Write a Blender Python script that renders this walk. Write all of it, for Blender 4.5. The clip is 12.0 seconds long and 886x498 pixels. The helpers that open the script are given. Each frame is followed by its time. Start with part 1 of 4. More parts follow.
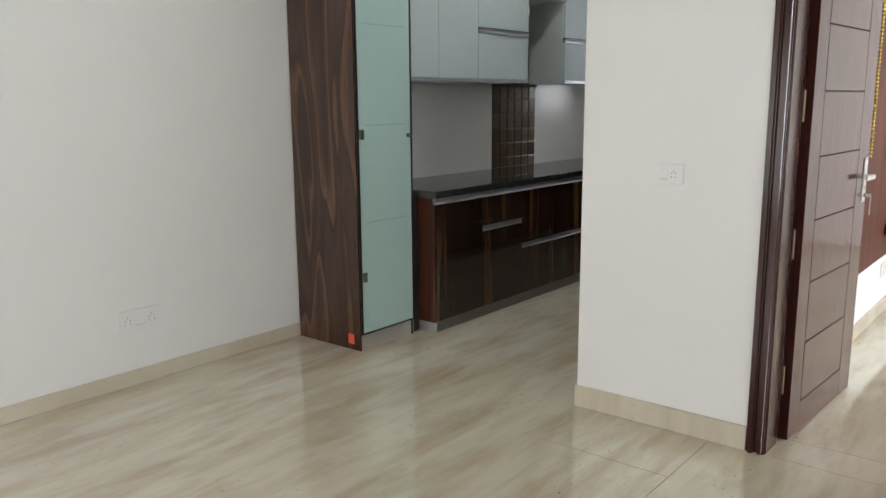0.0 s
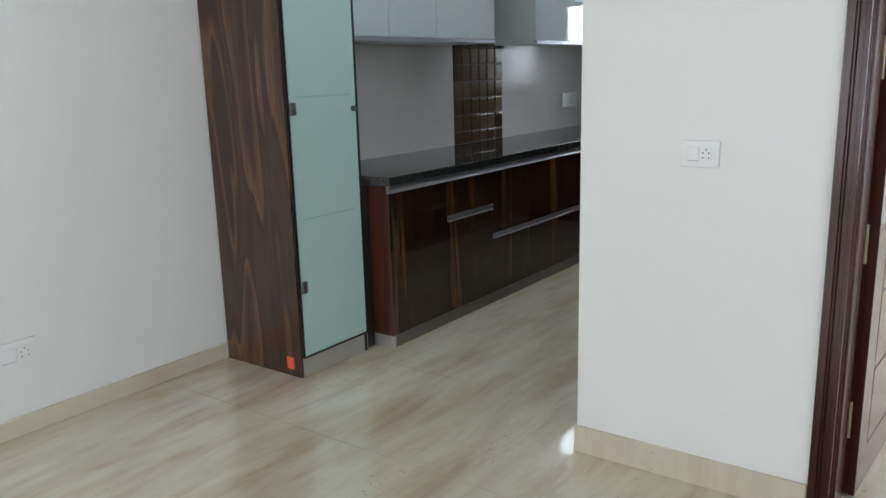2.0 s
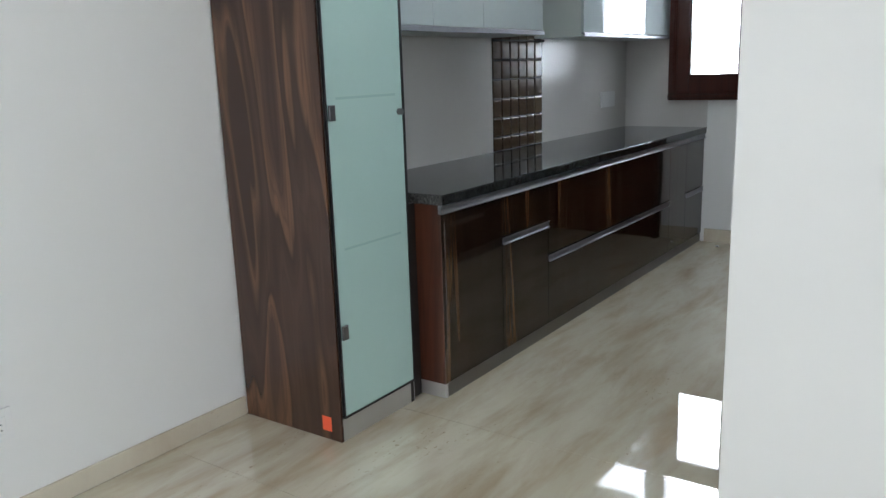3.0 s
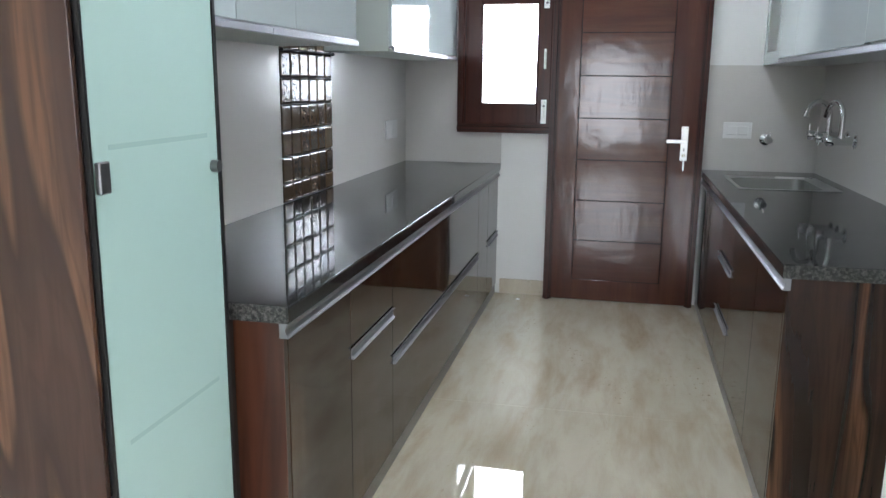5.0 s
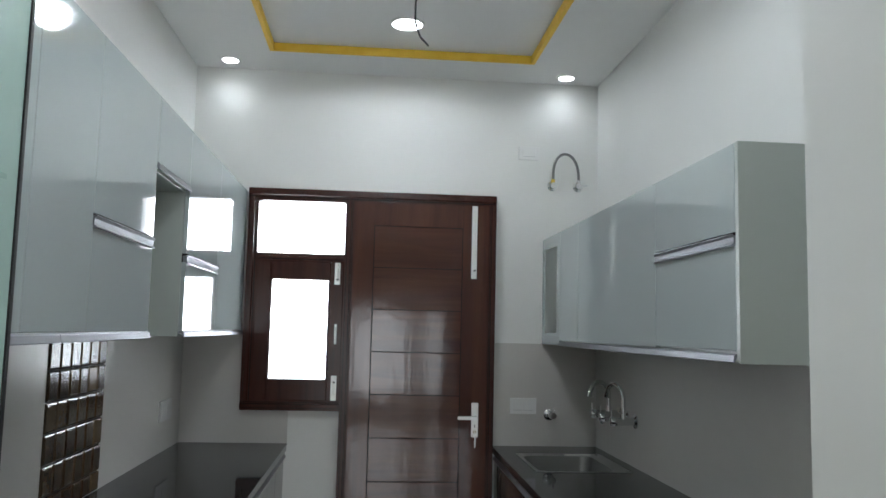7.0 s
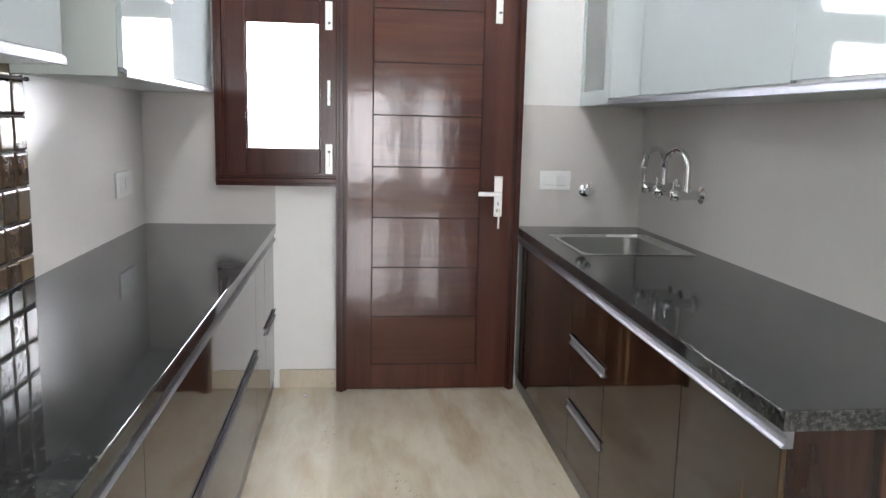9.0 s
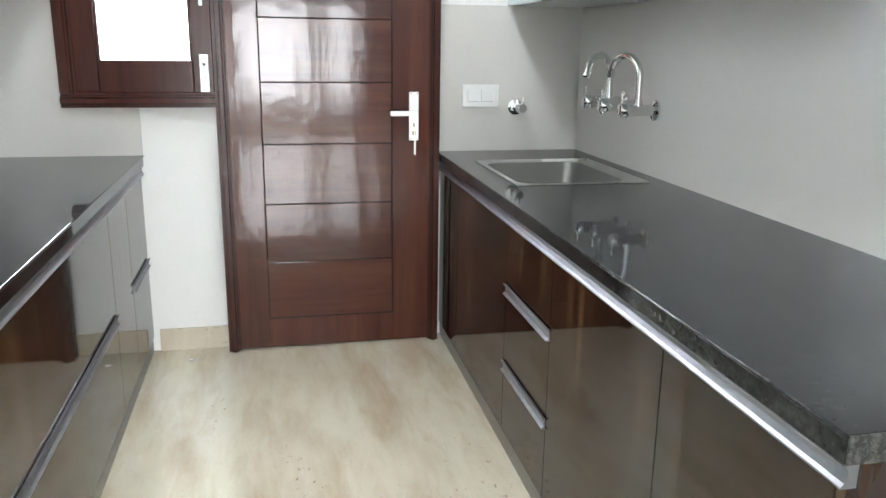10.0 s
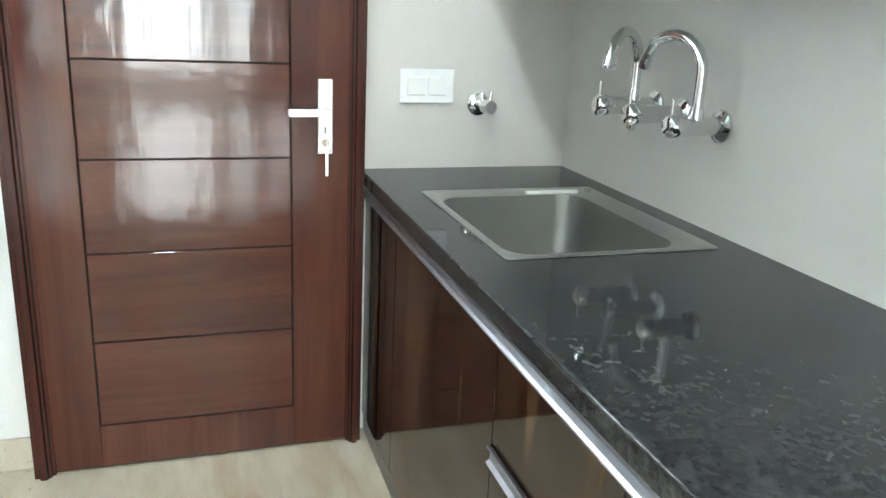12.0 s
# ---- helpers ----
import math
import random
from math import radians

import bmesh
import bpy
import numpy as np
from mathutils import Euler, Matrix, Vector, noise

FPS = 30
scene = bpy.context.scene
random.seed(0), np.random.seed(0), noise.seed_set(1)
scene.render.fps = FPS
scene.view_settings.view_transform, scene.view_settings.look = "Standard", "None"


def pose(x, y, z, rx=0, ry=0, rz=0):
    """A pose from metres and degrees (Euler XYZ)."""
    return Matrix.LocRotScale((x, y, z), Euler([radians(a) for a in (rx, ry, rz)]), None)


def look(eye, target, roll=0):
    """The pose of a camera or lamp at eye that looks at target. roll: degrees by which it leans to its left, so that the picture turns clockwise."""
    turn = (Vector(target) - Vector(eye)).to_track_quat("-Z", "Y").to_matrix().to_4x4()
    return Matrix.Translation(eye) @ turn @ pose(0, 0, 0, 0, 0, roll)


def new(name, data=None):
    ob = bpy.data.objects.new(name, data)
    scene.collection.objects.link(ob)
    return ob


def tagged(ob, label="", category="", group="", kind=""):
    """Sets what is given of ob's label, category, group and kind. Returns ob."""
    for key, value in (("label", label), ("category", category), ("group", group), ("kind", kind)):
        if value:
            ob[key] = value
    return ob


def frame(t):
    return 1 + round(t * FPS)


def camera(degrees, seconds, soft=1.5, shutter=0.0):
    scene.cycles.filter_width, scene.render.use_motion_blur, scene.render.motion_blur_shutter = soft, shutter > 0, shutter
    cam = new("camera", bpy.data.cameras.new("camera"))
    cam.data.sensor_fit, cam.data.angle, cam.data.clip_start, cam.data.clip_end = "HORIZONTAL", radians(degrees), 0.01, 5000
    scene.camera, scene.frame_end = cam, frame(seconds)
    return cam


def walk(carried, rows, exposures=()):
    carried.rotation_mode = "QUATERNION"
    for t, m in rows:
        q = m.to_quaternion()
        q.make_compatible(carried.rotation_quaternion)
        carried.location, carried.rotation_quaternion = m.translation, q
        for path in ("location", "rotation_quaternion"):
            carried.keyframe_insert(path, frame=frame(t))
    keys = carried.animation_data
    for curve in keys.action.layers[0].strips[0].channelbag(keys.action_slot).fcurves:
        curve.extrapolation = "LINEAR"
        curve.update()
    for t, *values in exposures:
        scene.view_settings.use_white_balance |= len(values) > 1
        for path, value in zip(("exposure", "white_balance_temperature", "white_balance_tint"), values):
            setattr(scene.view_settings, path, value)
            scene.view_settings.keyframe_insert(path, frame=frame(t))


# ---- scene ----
cam = camera(58.2, 12.0)
PATH = [
    (0, (3.623, -3.603, 1.413), (2.384, -2.078, 1.041), -0.4),
    (0.5, (3.614, -3.538, 1.389), (2.393, -2.014, 0.957), -1.8),
    (1, (3.463, -3.402, 1.409), (2.281, -1.849, 0.969), -2.3),
    (1.5, (3.274, -3.208, 1.4), (2.139, -1.621, 0.962), -1.9),
    (2, (3.084, -2.922, 1.379), (1.934, -1.347, 0.935), -1.5),
    (2.5, (2.761, -2.712, 1.364), (1.593, -1.159, 0.891), -1.6),
    (2.7, (2.63, -2.661, 1.361), (1.47, -1.098, 0.899), -1.8),
    (4.3, (1.609, -1.983, 1.365), (0.915, -0.156, 0.943), 1.2),
    (4.5, (1.526, -1.913, 1.365), (0.892, -0.064, 0.941), 1.2),
    (5, (1.365, -1.665, 1.385), (0.955, 0.249, 0.974), 0.6),
    (5.5, (1.237, -1.551, 1.398), (1.05, 0.401, 1.002), 1.5),
    (5.9, (1.188, -1.528, 1.477), (1.168, 0.461, 1.272), 1.4),
    (6, (1.168, -1.519, 1.492), (1.177, 0.476, 1.352), 1.5),
    (6.5, (1.158, -1.526, 1.564), (1.279, 0.466, 1.709), 1.8),
    (6.7, (1.149, -1.519, 1.576), (1.295, 0.465, 1.782), 1.7),
    (8.3, (1.121, -0.959, 1.489), (1.336, 1.029, 1.461), 0.8),
    (8.5, (1.119, -0.848, 1.441), (1.327, 1.138, 1.333), 1.1),
    (9, (1.04, -0.608, 1.407), (1.261, 1.354, 1.09), 1.3),
    (9.5, (1.054, -0.351, 1.353), (1.331, 1.579, 0.908), 1.0),
    (10, (1.171, -0.007, 1.343), (1.579, 1.885, 0.84), 0.8),
    (10.5, (1.192, 0.319, 1.322), (1.676, 2.168, 0.73), 1.4),
    (11, (1.209, 0.603, 1.353), (1.827, 2.41, 0.76), 2.6),
    (11.5, (1.308, 0.917, 1.356), (1.956, 2.72, 0.78), 2.1),
    (12, (1.389, 1.2, 1.339), (2.001, 3.014, 0.758), 2.8),
]
# exposure follows the clip's own slow drift
EXPOSURES = [(0.0, -0.27, 6450, 11), (2.5, -0.1, 5900, 9), (4.5, 0.54, 5950, 10), (5.5, 0.88, 5950, 11), (6.0, 0.38, 6020, 9), (6.5, -0.28, 6050, 7), (8.4, 0.38, 6450, 14), (9.0, 1.22, 6400, 15), (9.5, 1.6, 6400, 13), (10.5, 1.92, 6050, 6), (12.0, 2.18, 6100, 2)]
walk(cam, [(t, look(eye, target, roll)) for t, eye, target, roll in PATH], EXPOSURES)

# ---- plan, in metres: the kitchen runs along +y ----
XR, YB, CEIL = 2.553, 3.49, 3.18           # kitchen right wall, back wall, ceiling
YF, YI = -0.48, -0.16                      # hall-side and kitchen-side faces of the dividing wall
XS = 1.885                                 # free end of the dividing wall
XE, YH, YBED = 6.2, -6.8, 4.6              # far sides of hall and bedroom
XBED = 2.65                                # bedroom face of the partition
XL, TOP = -0.010, 0.87                     # left wall, worktop height
HALL_WINDOWS, HALL_SILL, HALL_HEAD = [(1.22, 1.10), (2.58, 0.78)], 0.30, 1.85   # middle and width of the windows behind the walker

# ---- world and lights ----
world = bpy.data.worlds.new("world")
scene.world = world
world.use_nodes = True
wn = world.node_tree.nodes
sky = wn.new("ShaderNodeTexSky")
sky.sky_type, sky.sun_disc = "NISHITA", False
sky.sun_elevation, sky.sun_rotation = radians(45), radians(243)
wn["Background"].inputs["Strength"].default_value = 0.12
world.node_tree.links.new(sky.outputs[0], wn["Background"].inputs["Color"])


def lamp(name, kind, energy, m, color=(1, 1, 1), **extra):
    data = bpy.data.lights.new(name, kind)
    data.energy, data.color = energy, color
    if kind == "SUN":
        data.angle = radians(extra["angle"])
    if kind == "AREA":
        data.shape, data.size, data.size_y = "RECTANGLE", extra["sx"], extra["sy"]
    if kind == "SPOT":
        data.spot_size, data.spot_blend, data.shadow_soft_size = radians(extra["cone"]), extra.get("blend", 0.8), extra.get("size", 0.045)
    ob = new(name, data)
    ob.matrix_world = m
    return ob


lamp("sun", "SUN", 4.0, look((-18, -9, 20), (0, 0, 0)), (1, 0.96, 0.9), angle=0.5)
DAY = (0.93, 0.97, 1.0)
# daylight standing in the openings of hall, bedroom and kitchen window
for wx, ww in HALL_WINDOWS:
    lamp("hall_window_light", "AREA", 27 * ww, pose(wx, YH + 0.06, (HALL_SILL + HALL_HEAD) / 2, 90, 0, 0), (1.0, 0.98, 0.95), sx=ww, sy=HALL_HEAD - HALL_SILL)
# unseen side opening of the hall, added to brighten its left wall
lamp("hall_side_window_light", "AREA", 24, look((XE - 0.06, -3.6, 1.5), (0, -3.6, 1.5)), DAY, sx=2.2, sy=1.9)
lamp("bedroom_window_light", "AREA", 125, look((XE - 0.06, 1.9, 1.5), (0, 1.9, 1.5)), DAY, sx=2.4, sy=1.9)
lamp("casement_light", "AREA", 7, pose(0.688, 3.52, 1.557, -90, 0, 0), DAY, sx=0.36, sy=0.60)
lamp("transom_light", "AREA", 5, pose(0.684, 3.52, 2.181, -90, 0, 0), DAY, sx=0.52, sy=0.32)
DOWNLIGHTS = [(0.222, 3.325), (2.306, 3.345)]
# the second one, at y 0.63, is unseen and added to brighten the end wall
TRAY_AND_FILL_LAMPS = [(1.27, 2.70), (1.27, 0.63)]
for dx, dy in DOWNLIGHTS:
    lamp("downlight_beam", "SPOT", 2.6, pose(dx, dy, CEIL - 0.02), (0.93, 0.97, 1.0), cone=150, size=0.04)
for dx, dy in TRAY_AND_FILL_LAMPS:
    lamp("tray_light_beam", "SPOT", 22 if dy > 2 else 52, pose(dx, dy, 3.17), (0.93, 0.97, 1.0), cone=178, blend=0.25, size=0.08 if dy > 2 else 0.14)
# unseen spots with no fittings, added to light the hall evenly
for dx, dy in [(1.0, -1.6), (3.2, -1.6), (1.0, -4.6), (3.2, -4.6)]:
    lamp("hall_downlight_beam", "SPOT", 24, pose(dx, dy, CEIL - 0.02), (1, 0.97, 0.92), cone=140)


# ---- materials ----
def material(name, color, rough=0.5, metal=0.0, **extra):
    m = bpy.data.materials.new(name)
    m.use_nodes = True
    b = m.node_tree.nodes["Principled BSDF"]
    b.inputs["Base Color"].default_value = (*color, 1)
    b.inputs["Roughness"].default_value = rough
    b.inputs["Metallic"].default_value = metal
    for key, value in extra.items():
        b.inputs[key.replace("_", " ")].default_value = value
    return m


class Nodes:
    """Short hand for wiring a material's nodes."""

    def __init__(self, m):
        self.tree, self.bsdf = m.node_tree, m.node_tree.nodes["Principled BSDF"]
        self.coord = self.add("ShaderNodeTexCoord").outputs["Object"]

    def add(self, kind, **inputs):
        n = self.tree.nodes.new(kind)
        for key, value in inputs.items():
            self.plug(value, n.inputs[key.replace("_", " ")])
        return n

    def plug(self, value, socket):
        if isinstance(value, bpy.types.NodeSocket):
            self.tree.links.new(value, socket)
        else:
            socket.default_value = value

    def mapped(self, scale, turn=(0, 0, 0)):
        return self.add("ShaderNodeMapping", Vector=self.coord, Scale=scale, Rotation=[radians(a) for a in turn]).outputs[0]

    def noise(self, vector, scale, detail=4.0, rough=0.55, distort=0.0):
        return self.add("ShaderNodeTexNoise", Vector=vector, Scale=scale, Detail=detail, Roughness=rough, Distortion=distort).outputs[0]

    def ramp(self, value, stops):
        n = self.add("ShaderNodeValToRGB", Fac=value)
        e = n.color_ramp.elements
        while len(e) < len(stops):
            e.new(0.5)
        for k, (at, color) in zip(e, stops):
            k.position, k.color = at, (*color, 1) if len(color) == 3 else color
        return n.outputs[0]

    def mix(self, fac, a, b, blend="MIX"):
        n = self.tree.nodes.new("ShaderNodeMix")
        n.data_type, n.blend_type = "RGBA", blend
        for value, key in ((fac, 0), (a, 6), (b, 7)):
            if key and isinstance(value, tuple):
                value = (*value, 1)
            self.plug(value, n.inputs[key])
        return n.outputs[2]

    def maths(self, op, a, b=0.0):
        n = self.tree.nodes.new("ShaderNodeMath")
        n.operation = op
        self.plug(a, n.inputs[0])
        self.plug(b, n.inputs[1])
        return n.outputs[0]

    def bump(self, height, strength, distance):
        n = self.add("ShaderNodeBump", Height=height, Strength=strength, Distance=distance)
        self.tree.links.new(n.outputs[0], self.bsdf.inputs["Normal"])

    def base(self, value):
        self.plug(value, self.bsdf.inputs["Base Color"])

    def rough(self, value):
        self.plug(value, self.bsdf.inputs["Roughness"])


def mono(v):
    return (v, v, v)


def paint(name, color):
    m = material(name, color, 0.55)
    n = Nodes(m)
    wide = n.noise(n.coord, 1.3, 3)
    n.base(n.mix(wide, tuple(c * 0.97 for c in color), tuple(min(1, c * 1.02) for c in color)))
    fine = n.noise(n.coord, 180, 2)
    roll = n.noise(n.coord, 9, 3)
    n.bump(n.maths("ADD", fine, n.maths("MULTIPLY", roll, 2.0)), 0.06, 0.004)
    return m


def marble_of(name, lift=0.0):
    m = material(name, (0.6, 0.53, 0.43), 0.012)
    n = Nodes(m)
    streak = n.noise(n.mapped((5.5, 1.15, 1)), 1.0, 7, 0.60, 0.35)
    fine = n.noise(n.mapped((17, 3.6, 1)), 1.0, 6, 0.66, 0.4)
    cloud = n.noise(n.mapped((1.6, 0.7, 1)), 1.1, 4)
    base = n.mix(n.ramp(cloud, [(0.3, mono(0)), (0.7, mono(1))]), (0.492, 0.440, 0.332), (0.590, 0.545, 0.430))
    vein = n.ramp(streak, [(0.47, mono(0)), (0.57, mono(0.30)), (0.70, mono(0.75))])
    col = n.mix(vein, base, (0.34, 0.255, 0.155))
    col = n.mix(n.ramp(fine, [(0.48, mono(0)), (0.72, mono(0.40))]), col, (0.38, 0.30, 0.20))
    pale = n.ramp(n.noise(n.mapped((5.0, 1.0, 1)), 1.4, 6, 0.58, 0.35), [(0.48, mono(0)), (0.72, mono(0.5))])
    col = n.mix(pale, col, (0.625, 0.585, 0.49))
    spots = n.ramp(n.noise(n.mapped((1.0, 0.55, 1)), 60, 3), [(0.62, mono(0)), (0.70, mono(0.9))])
    where = n.ramp(n.noise(n.mapped((3.0, 0.9, 1)), 1.3, 3), [(0.56, mono(0)), (0.64, mono(1))])
    col = n.mix(n.maths("MULTIPLY", spots, where), col, (0.24, 0.16, 0.09))
    n.base(n.mix(lift, col, (0.70, 0.64, 0.54)))
    n.rough(n.ramp(n.noise(n.coord, 3.0, 4), [(0.3, mono(0.004)), (0.8, mono(0.02))]))
    n.bsdf.inputs["IOR"].default_value = 2.4
    return m


def wood_of(name, dark, mid, light, grain, gloss, wave, axis="z", amount=1.0, coat=0.6):
    """A veneer with its grain along the axis; amount: how far pale sapwood streaks show."""
    m = material(name, mid, gloss, Coat_Weight=coat, Coat_Roughness=gloss * 0.6)
    n = Nodes(m)
    stretch = {"z": (grain, grain, grain * 0.06), "x": (grain * 0.06, grain, grain), "y": (grain, grain * 0.06, grain)}[axis]
    slow = n.noise(n.mapped(tuple(s * 0.5 for s in stretch)), 1.0, 3, 0.5, 1.2)
    broad = n.noise(n.mapped(stretch), 1.0, 5, 0.6, 0.8)
    fine = n.noise(n.mapped(tuple(s * 9 for s in stretch)), 1.0, 4, 0.6)
    rings = n.maths("SINE", n.maths("MULTIPLY", n.maths("ADD", slow, n.maths("MULTIPLY", broad, 0.12)), 95.0))
    col = n.ramp(broad, [(0.30, dark), (0.55, mid), (0.72, tuple((a + 2 * b) / 3 for a, b in zip(light, mid)))])
    col = n.mix(n.ramp(rings, [(0.0, mono(0.0)), (1.0, mono(0.38 if amount > 0.3 else 0.10))]), col, dark)
    sap = n.ramp(slow, [(0.565, mono(0)), (0.60, mono(amount)), (0.63, mono(0.5 * amount)), (0.66, mono(0))])
    col = n.mix(n.maths("MULTIPLY", sap, n.ramp(broad, [(0.35, mono(0.2)), (0.6, mono(1))])), col, light)
    n.base(n.mix(n.maths("MULTIPLY", fine, 0.45), col, dark))
    ripple = n.noise(n.mapped((22, 22, 1.6)), 1.0, 3)
    n.bump(n.maths("ADD", n.noise(n.coord, 7.0, 2), n.maths("MULTIPLY", ripple, 0.35)), wave, 0.01)
    return m


def flame_wood(name, dark, mid, light):
    """Walnut veneer with cathedral figure: smooth nested bands, thin dark rings between them, fine pores along z."""
    m = material(name, mid, 0.2, Coat_Weight=0.1, Coat_Roughness=0.12)
    n = Nodes(m)
    field = n.noise(n.mapped((5.2, 5.2, 0.62)), 1.0, 1.6, 0.45, 0.5)
    wobble = n.noise(n.mapped((16, 16, 2.2)), 1.0, 3, 0.5)
    h = n.maths("ADD", field, n.maths("MULTIPLY", wobble, 0.035))
    col = n.ramp(h, [(0.26, mid), (0.36, dark), (0.43, mid), (0.475, light), (0.50, light), (0.515, dark), (0.58, mid), (0.66, dark), (0.72, light), (0.735, dark)])
    rings = n.maths("SINE", n.maths("MULTIPLY", h, 150.0))
    col = n.mix(n.ramp(rings, [(0.55, mono(0)), (1.0, mono(0.32))]), col, dark)
    pores = n.noise(n.mapped((75, 75, 3.5)), 1.0, 4, 0.6)
    n.base(n.mix(n.ramp(pores, [(0.45, mono(0)), (0.7, mono(0.55))]), col, dark))
    n.bump(pores, 0.03, 0.002)
    return m


white_wall = paint("white_wall_paint", (0.77, 0.77, 0.75))
white_ceiling = paint("white_ceiling_paint", (0.80, 0.80, 0.79))
outside_paint = paint("outside_white_paint", (0.80, 0.80, 0.78))
marble = marble_of("beige_marble")
skirting = marble_of("skirting_marble", 0.3)
skirting.node_tree.nodes["Principled BSDF"].inputs["IOR"].default_value = 1.35
skirting.node_tree.nodes["Principled BSDF"].inputs["Specular IOR Level"].default_value = 0.2
walnut = wood_of("dark_walnut_laminate", (0.008, 0.004, 0.003), (0.030, 0.016, 0.009), (0.15, 0.080, 0.034), 9.0, 0.05, 0.03, "z", 0.8, 0.0)
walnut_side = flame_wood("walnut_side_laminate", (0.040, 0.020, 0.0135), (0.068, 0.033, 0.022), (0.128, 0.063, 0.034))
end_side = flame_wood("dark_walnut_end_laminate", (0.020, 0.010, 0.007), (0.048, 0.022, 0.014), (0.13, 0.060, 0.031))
red_side = wood_of("reddish_side_laminate", (0.035, 0.012, 0.007), (0.085, 0.028, 0.015), (0.20, 0.075, 0.035), 7.0, 0.3, 0.02, "z", 0.6, 0.1)
door_wood = wood_of("polished_door_veneer", (0.045, 0.013, 0.009), (0.080, 0.023, 0.014), (0.13, 0.042, 0.024), 11.0, 0.11, 0.19, "z", 0.25, 0.2)
frame_wood = wood_of("polished_frame_wood", (0.030, 0.009, 0.007), (0.052, 0.015, 0.010), (0.085, 0.026, 0.016), 14.0, 0.22, 0.06, "z", 0.0, 0.08)
frame_wood.node_tree.nodes["Principled BSDF"].inputs["Specular IOR Level"].default_value = 0.28
panel_wood = wood_of("polished_panel_veneer", (0.045, 0.013, 0.009), (0.084, 0.025, 0.015), (0.13, 0.042, 0.024), 11.0, 0.11, 0.19, "x", 0.25, 0.2)
for veneer in (door_wood, panel_wood):
    veneer.node_tree.nodes["Principled BSDF"].inputs["Specular IOR Level"].default_value = 0.34
red_wood = wood_of("red_brown_veneer", (0.05, 0.012, 0.006), (0.10, 0.026, 0.012), (0.15, 0.045, 0.02), 9.0, 0.55, 0.03, "z", 0.3, 0.0)
red_wood.node_tree.nodes["Principled BSDF"].inputs["Specular IOR Level"].default_value = 0.2
groove_dark = material("groove_shadow_stain", (0.012, 0.005, 0.004), 0.6, Specular_IOR_Level=0.08)
carcass_dark = material("dark_carcass_board", (0.016, 0.012, 0.010), 0.5)
black_edge = material("black_edge_profile", (0.008, 0.008, 0.008), 0.3)


def gloss_board(name, color, wave=0.02):
    m = material(name, color, 0.05, Coat_Weight=0.5, Coat_Roughness=0.02)
    n = Nodes(m)
    n.base(n.mix(n.noise(n.coord, 2.0, 2), tuple(c * 0.97 for c in color), color))
    n.bump(n.noise(n.coord, 5.0, 2), wave, 0.01)
    return m


acrylic = gloss_board("pale_grey_acrylic", (0.47, 0.525, 0.525), 0.025)
side_board = gloss_board("pale_grey_side_board", (0.47, 0.51, 0.48), 0.02)
side_board.node_tree.nodes["Principled BSDF"].inputs["Roughness"].default_value = 0.3
side_board.node_tree.nodes["Principled BSDF"].inputs["Coat Weight"].default_value = 0.0


def granite_of(name, polish):
    m = material(name, (0.02, 0.02, 0.021), polish, Specular_IOR_Level=0.21)
    n = Nodes(m)
    cell = n.add("ShaderNodeTexVoronoi", Vector=n.coord, Scale=170.0).outputs["Color"]
    grey = n.add("ShaderNodeRGBToBW", Color=cell).outputs[0]
    mottle = n.maths("ADD", n.maths("MULTIPLY", n.noise(n.coord, 75, 3, 0.6), 0.46), n.maths("MULTIPLY", n.noise(n.coord, 24, 5, 0.65), 0.46))
    mottle = n.maths("ADD", mottle, n.maths("MULTIPLY", grey, 0.08))
    col = n.ramp(mottle, [(0.36, (0.008, 0.008, 0.009)), (0.50, (0.022, 0.023, 0.023)), (0.62, (0.040, 0.042, 0.041)), (0.76, (0.052, 0.054, 0.052))])
    if polish > 0.3:
        chips = n.ramp(n.noise(n.coord, 90, 4, 0.7), [(0.45, mono(0.1)), (0.62, mono(0.75))])
        col = n.mix(chips, col, (0.15, 0.145, 0.135))
    n.base(col)
    n.rough(n.ramp(n.noise(n.coord, 40, 4), [(0.35, mono(polish)), (0.7, mono(polish * 1.3))]))
    if polish > 0.3:
        n.bump(n.noise(n.coord, 120, 3), 0.9, 0.004)
    return m


granite = granite_of("polished_black_granite", 0.035)
granite_cut = granite_of("sawn_black_granite", 0.5)


def tile_of(name, color):
    """Glossy wall tile with a faint embossed lattice."""
    m = material(name, color, 0.3, Specular_IOR_Level=0.1, Coat_Weight=0.32, Coat_Roughness=0.04)
    n = Nodes(m)
    n.base(n.mix(n.noise(n.coord, 1.6, 3), tuple(c * 0.95 for c in color), tuple(c * 1.04 for c in color)))
    s = n.add("ShaderNodeSeparateXYZ", Vector=n.coord)
    along = n.maths("ADD", s.outputs[0], s.outputs[1])
    rise = n.maths("MULTIPLY", s.outputs[2], 1.35)
    f = 2 * math.pi / 0.096
    a = n.maths("SINE", n.maths("MULTIPLY", n.maths("ADD", along, rise), f))
    b = n.maths("SINE", n.maths("MULTIPLY", n.maths("SUBTRACT", along, rise), f))
    dome = n.ramp(n.maths("ABSOLUTE", n.maths("MULTIPLY", a, b)), [(0.0, mono(0)), (0.35, mono(1)), (0.6, mono(0.7)), (1.0, mono(0.2))])
    glaze = n.add("ShaderNodeBump", Height=dome, Strength=1.0, Distance=0.0003)
    n.plug(glaze.outputs[0], n.bsdf.inputs["Coat Normal"])
    return m


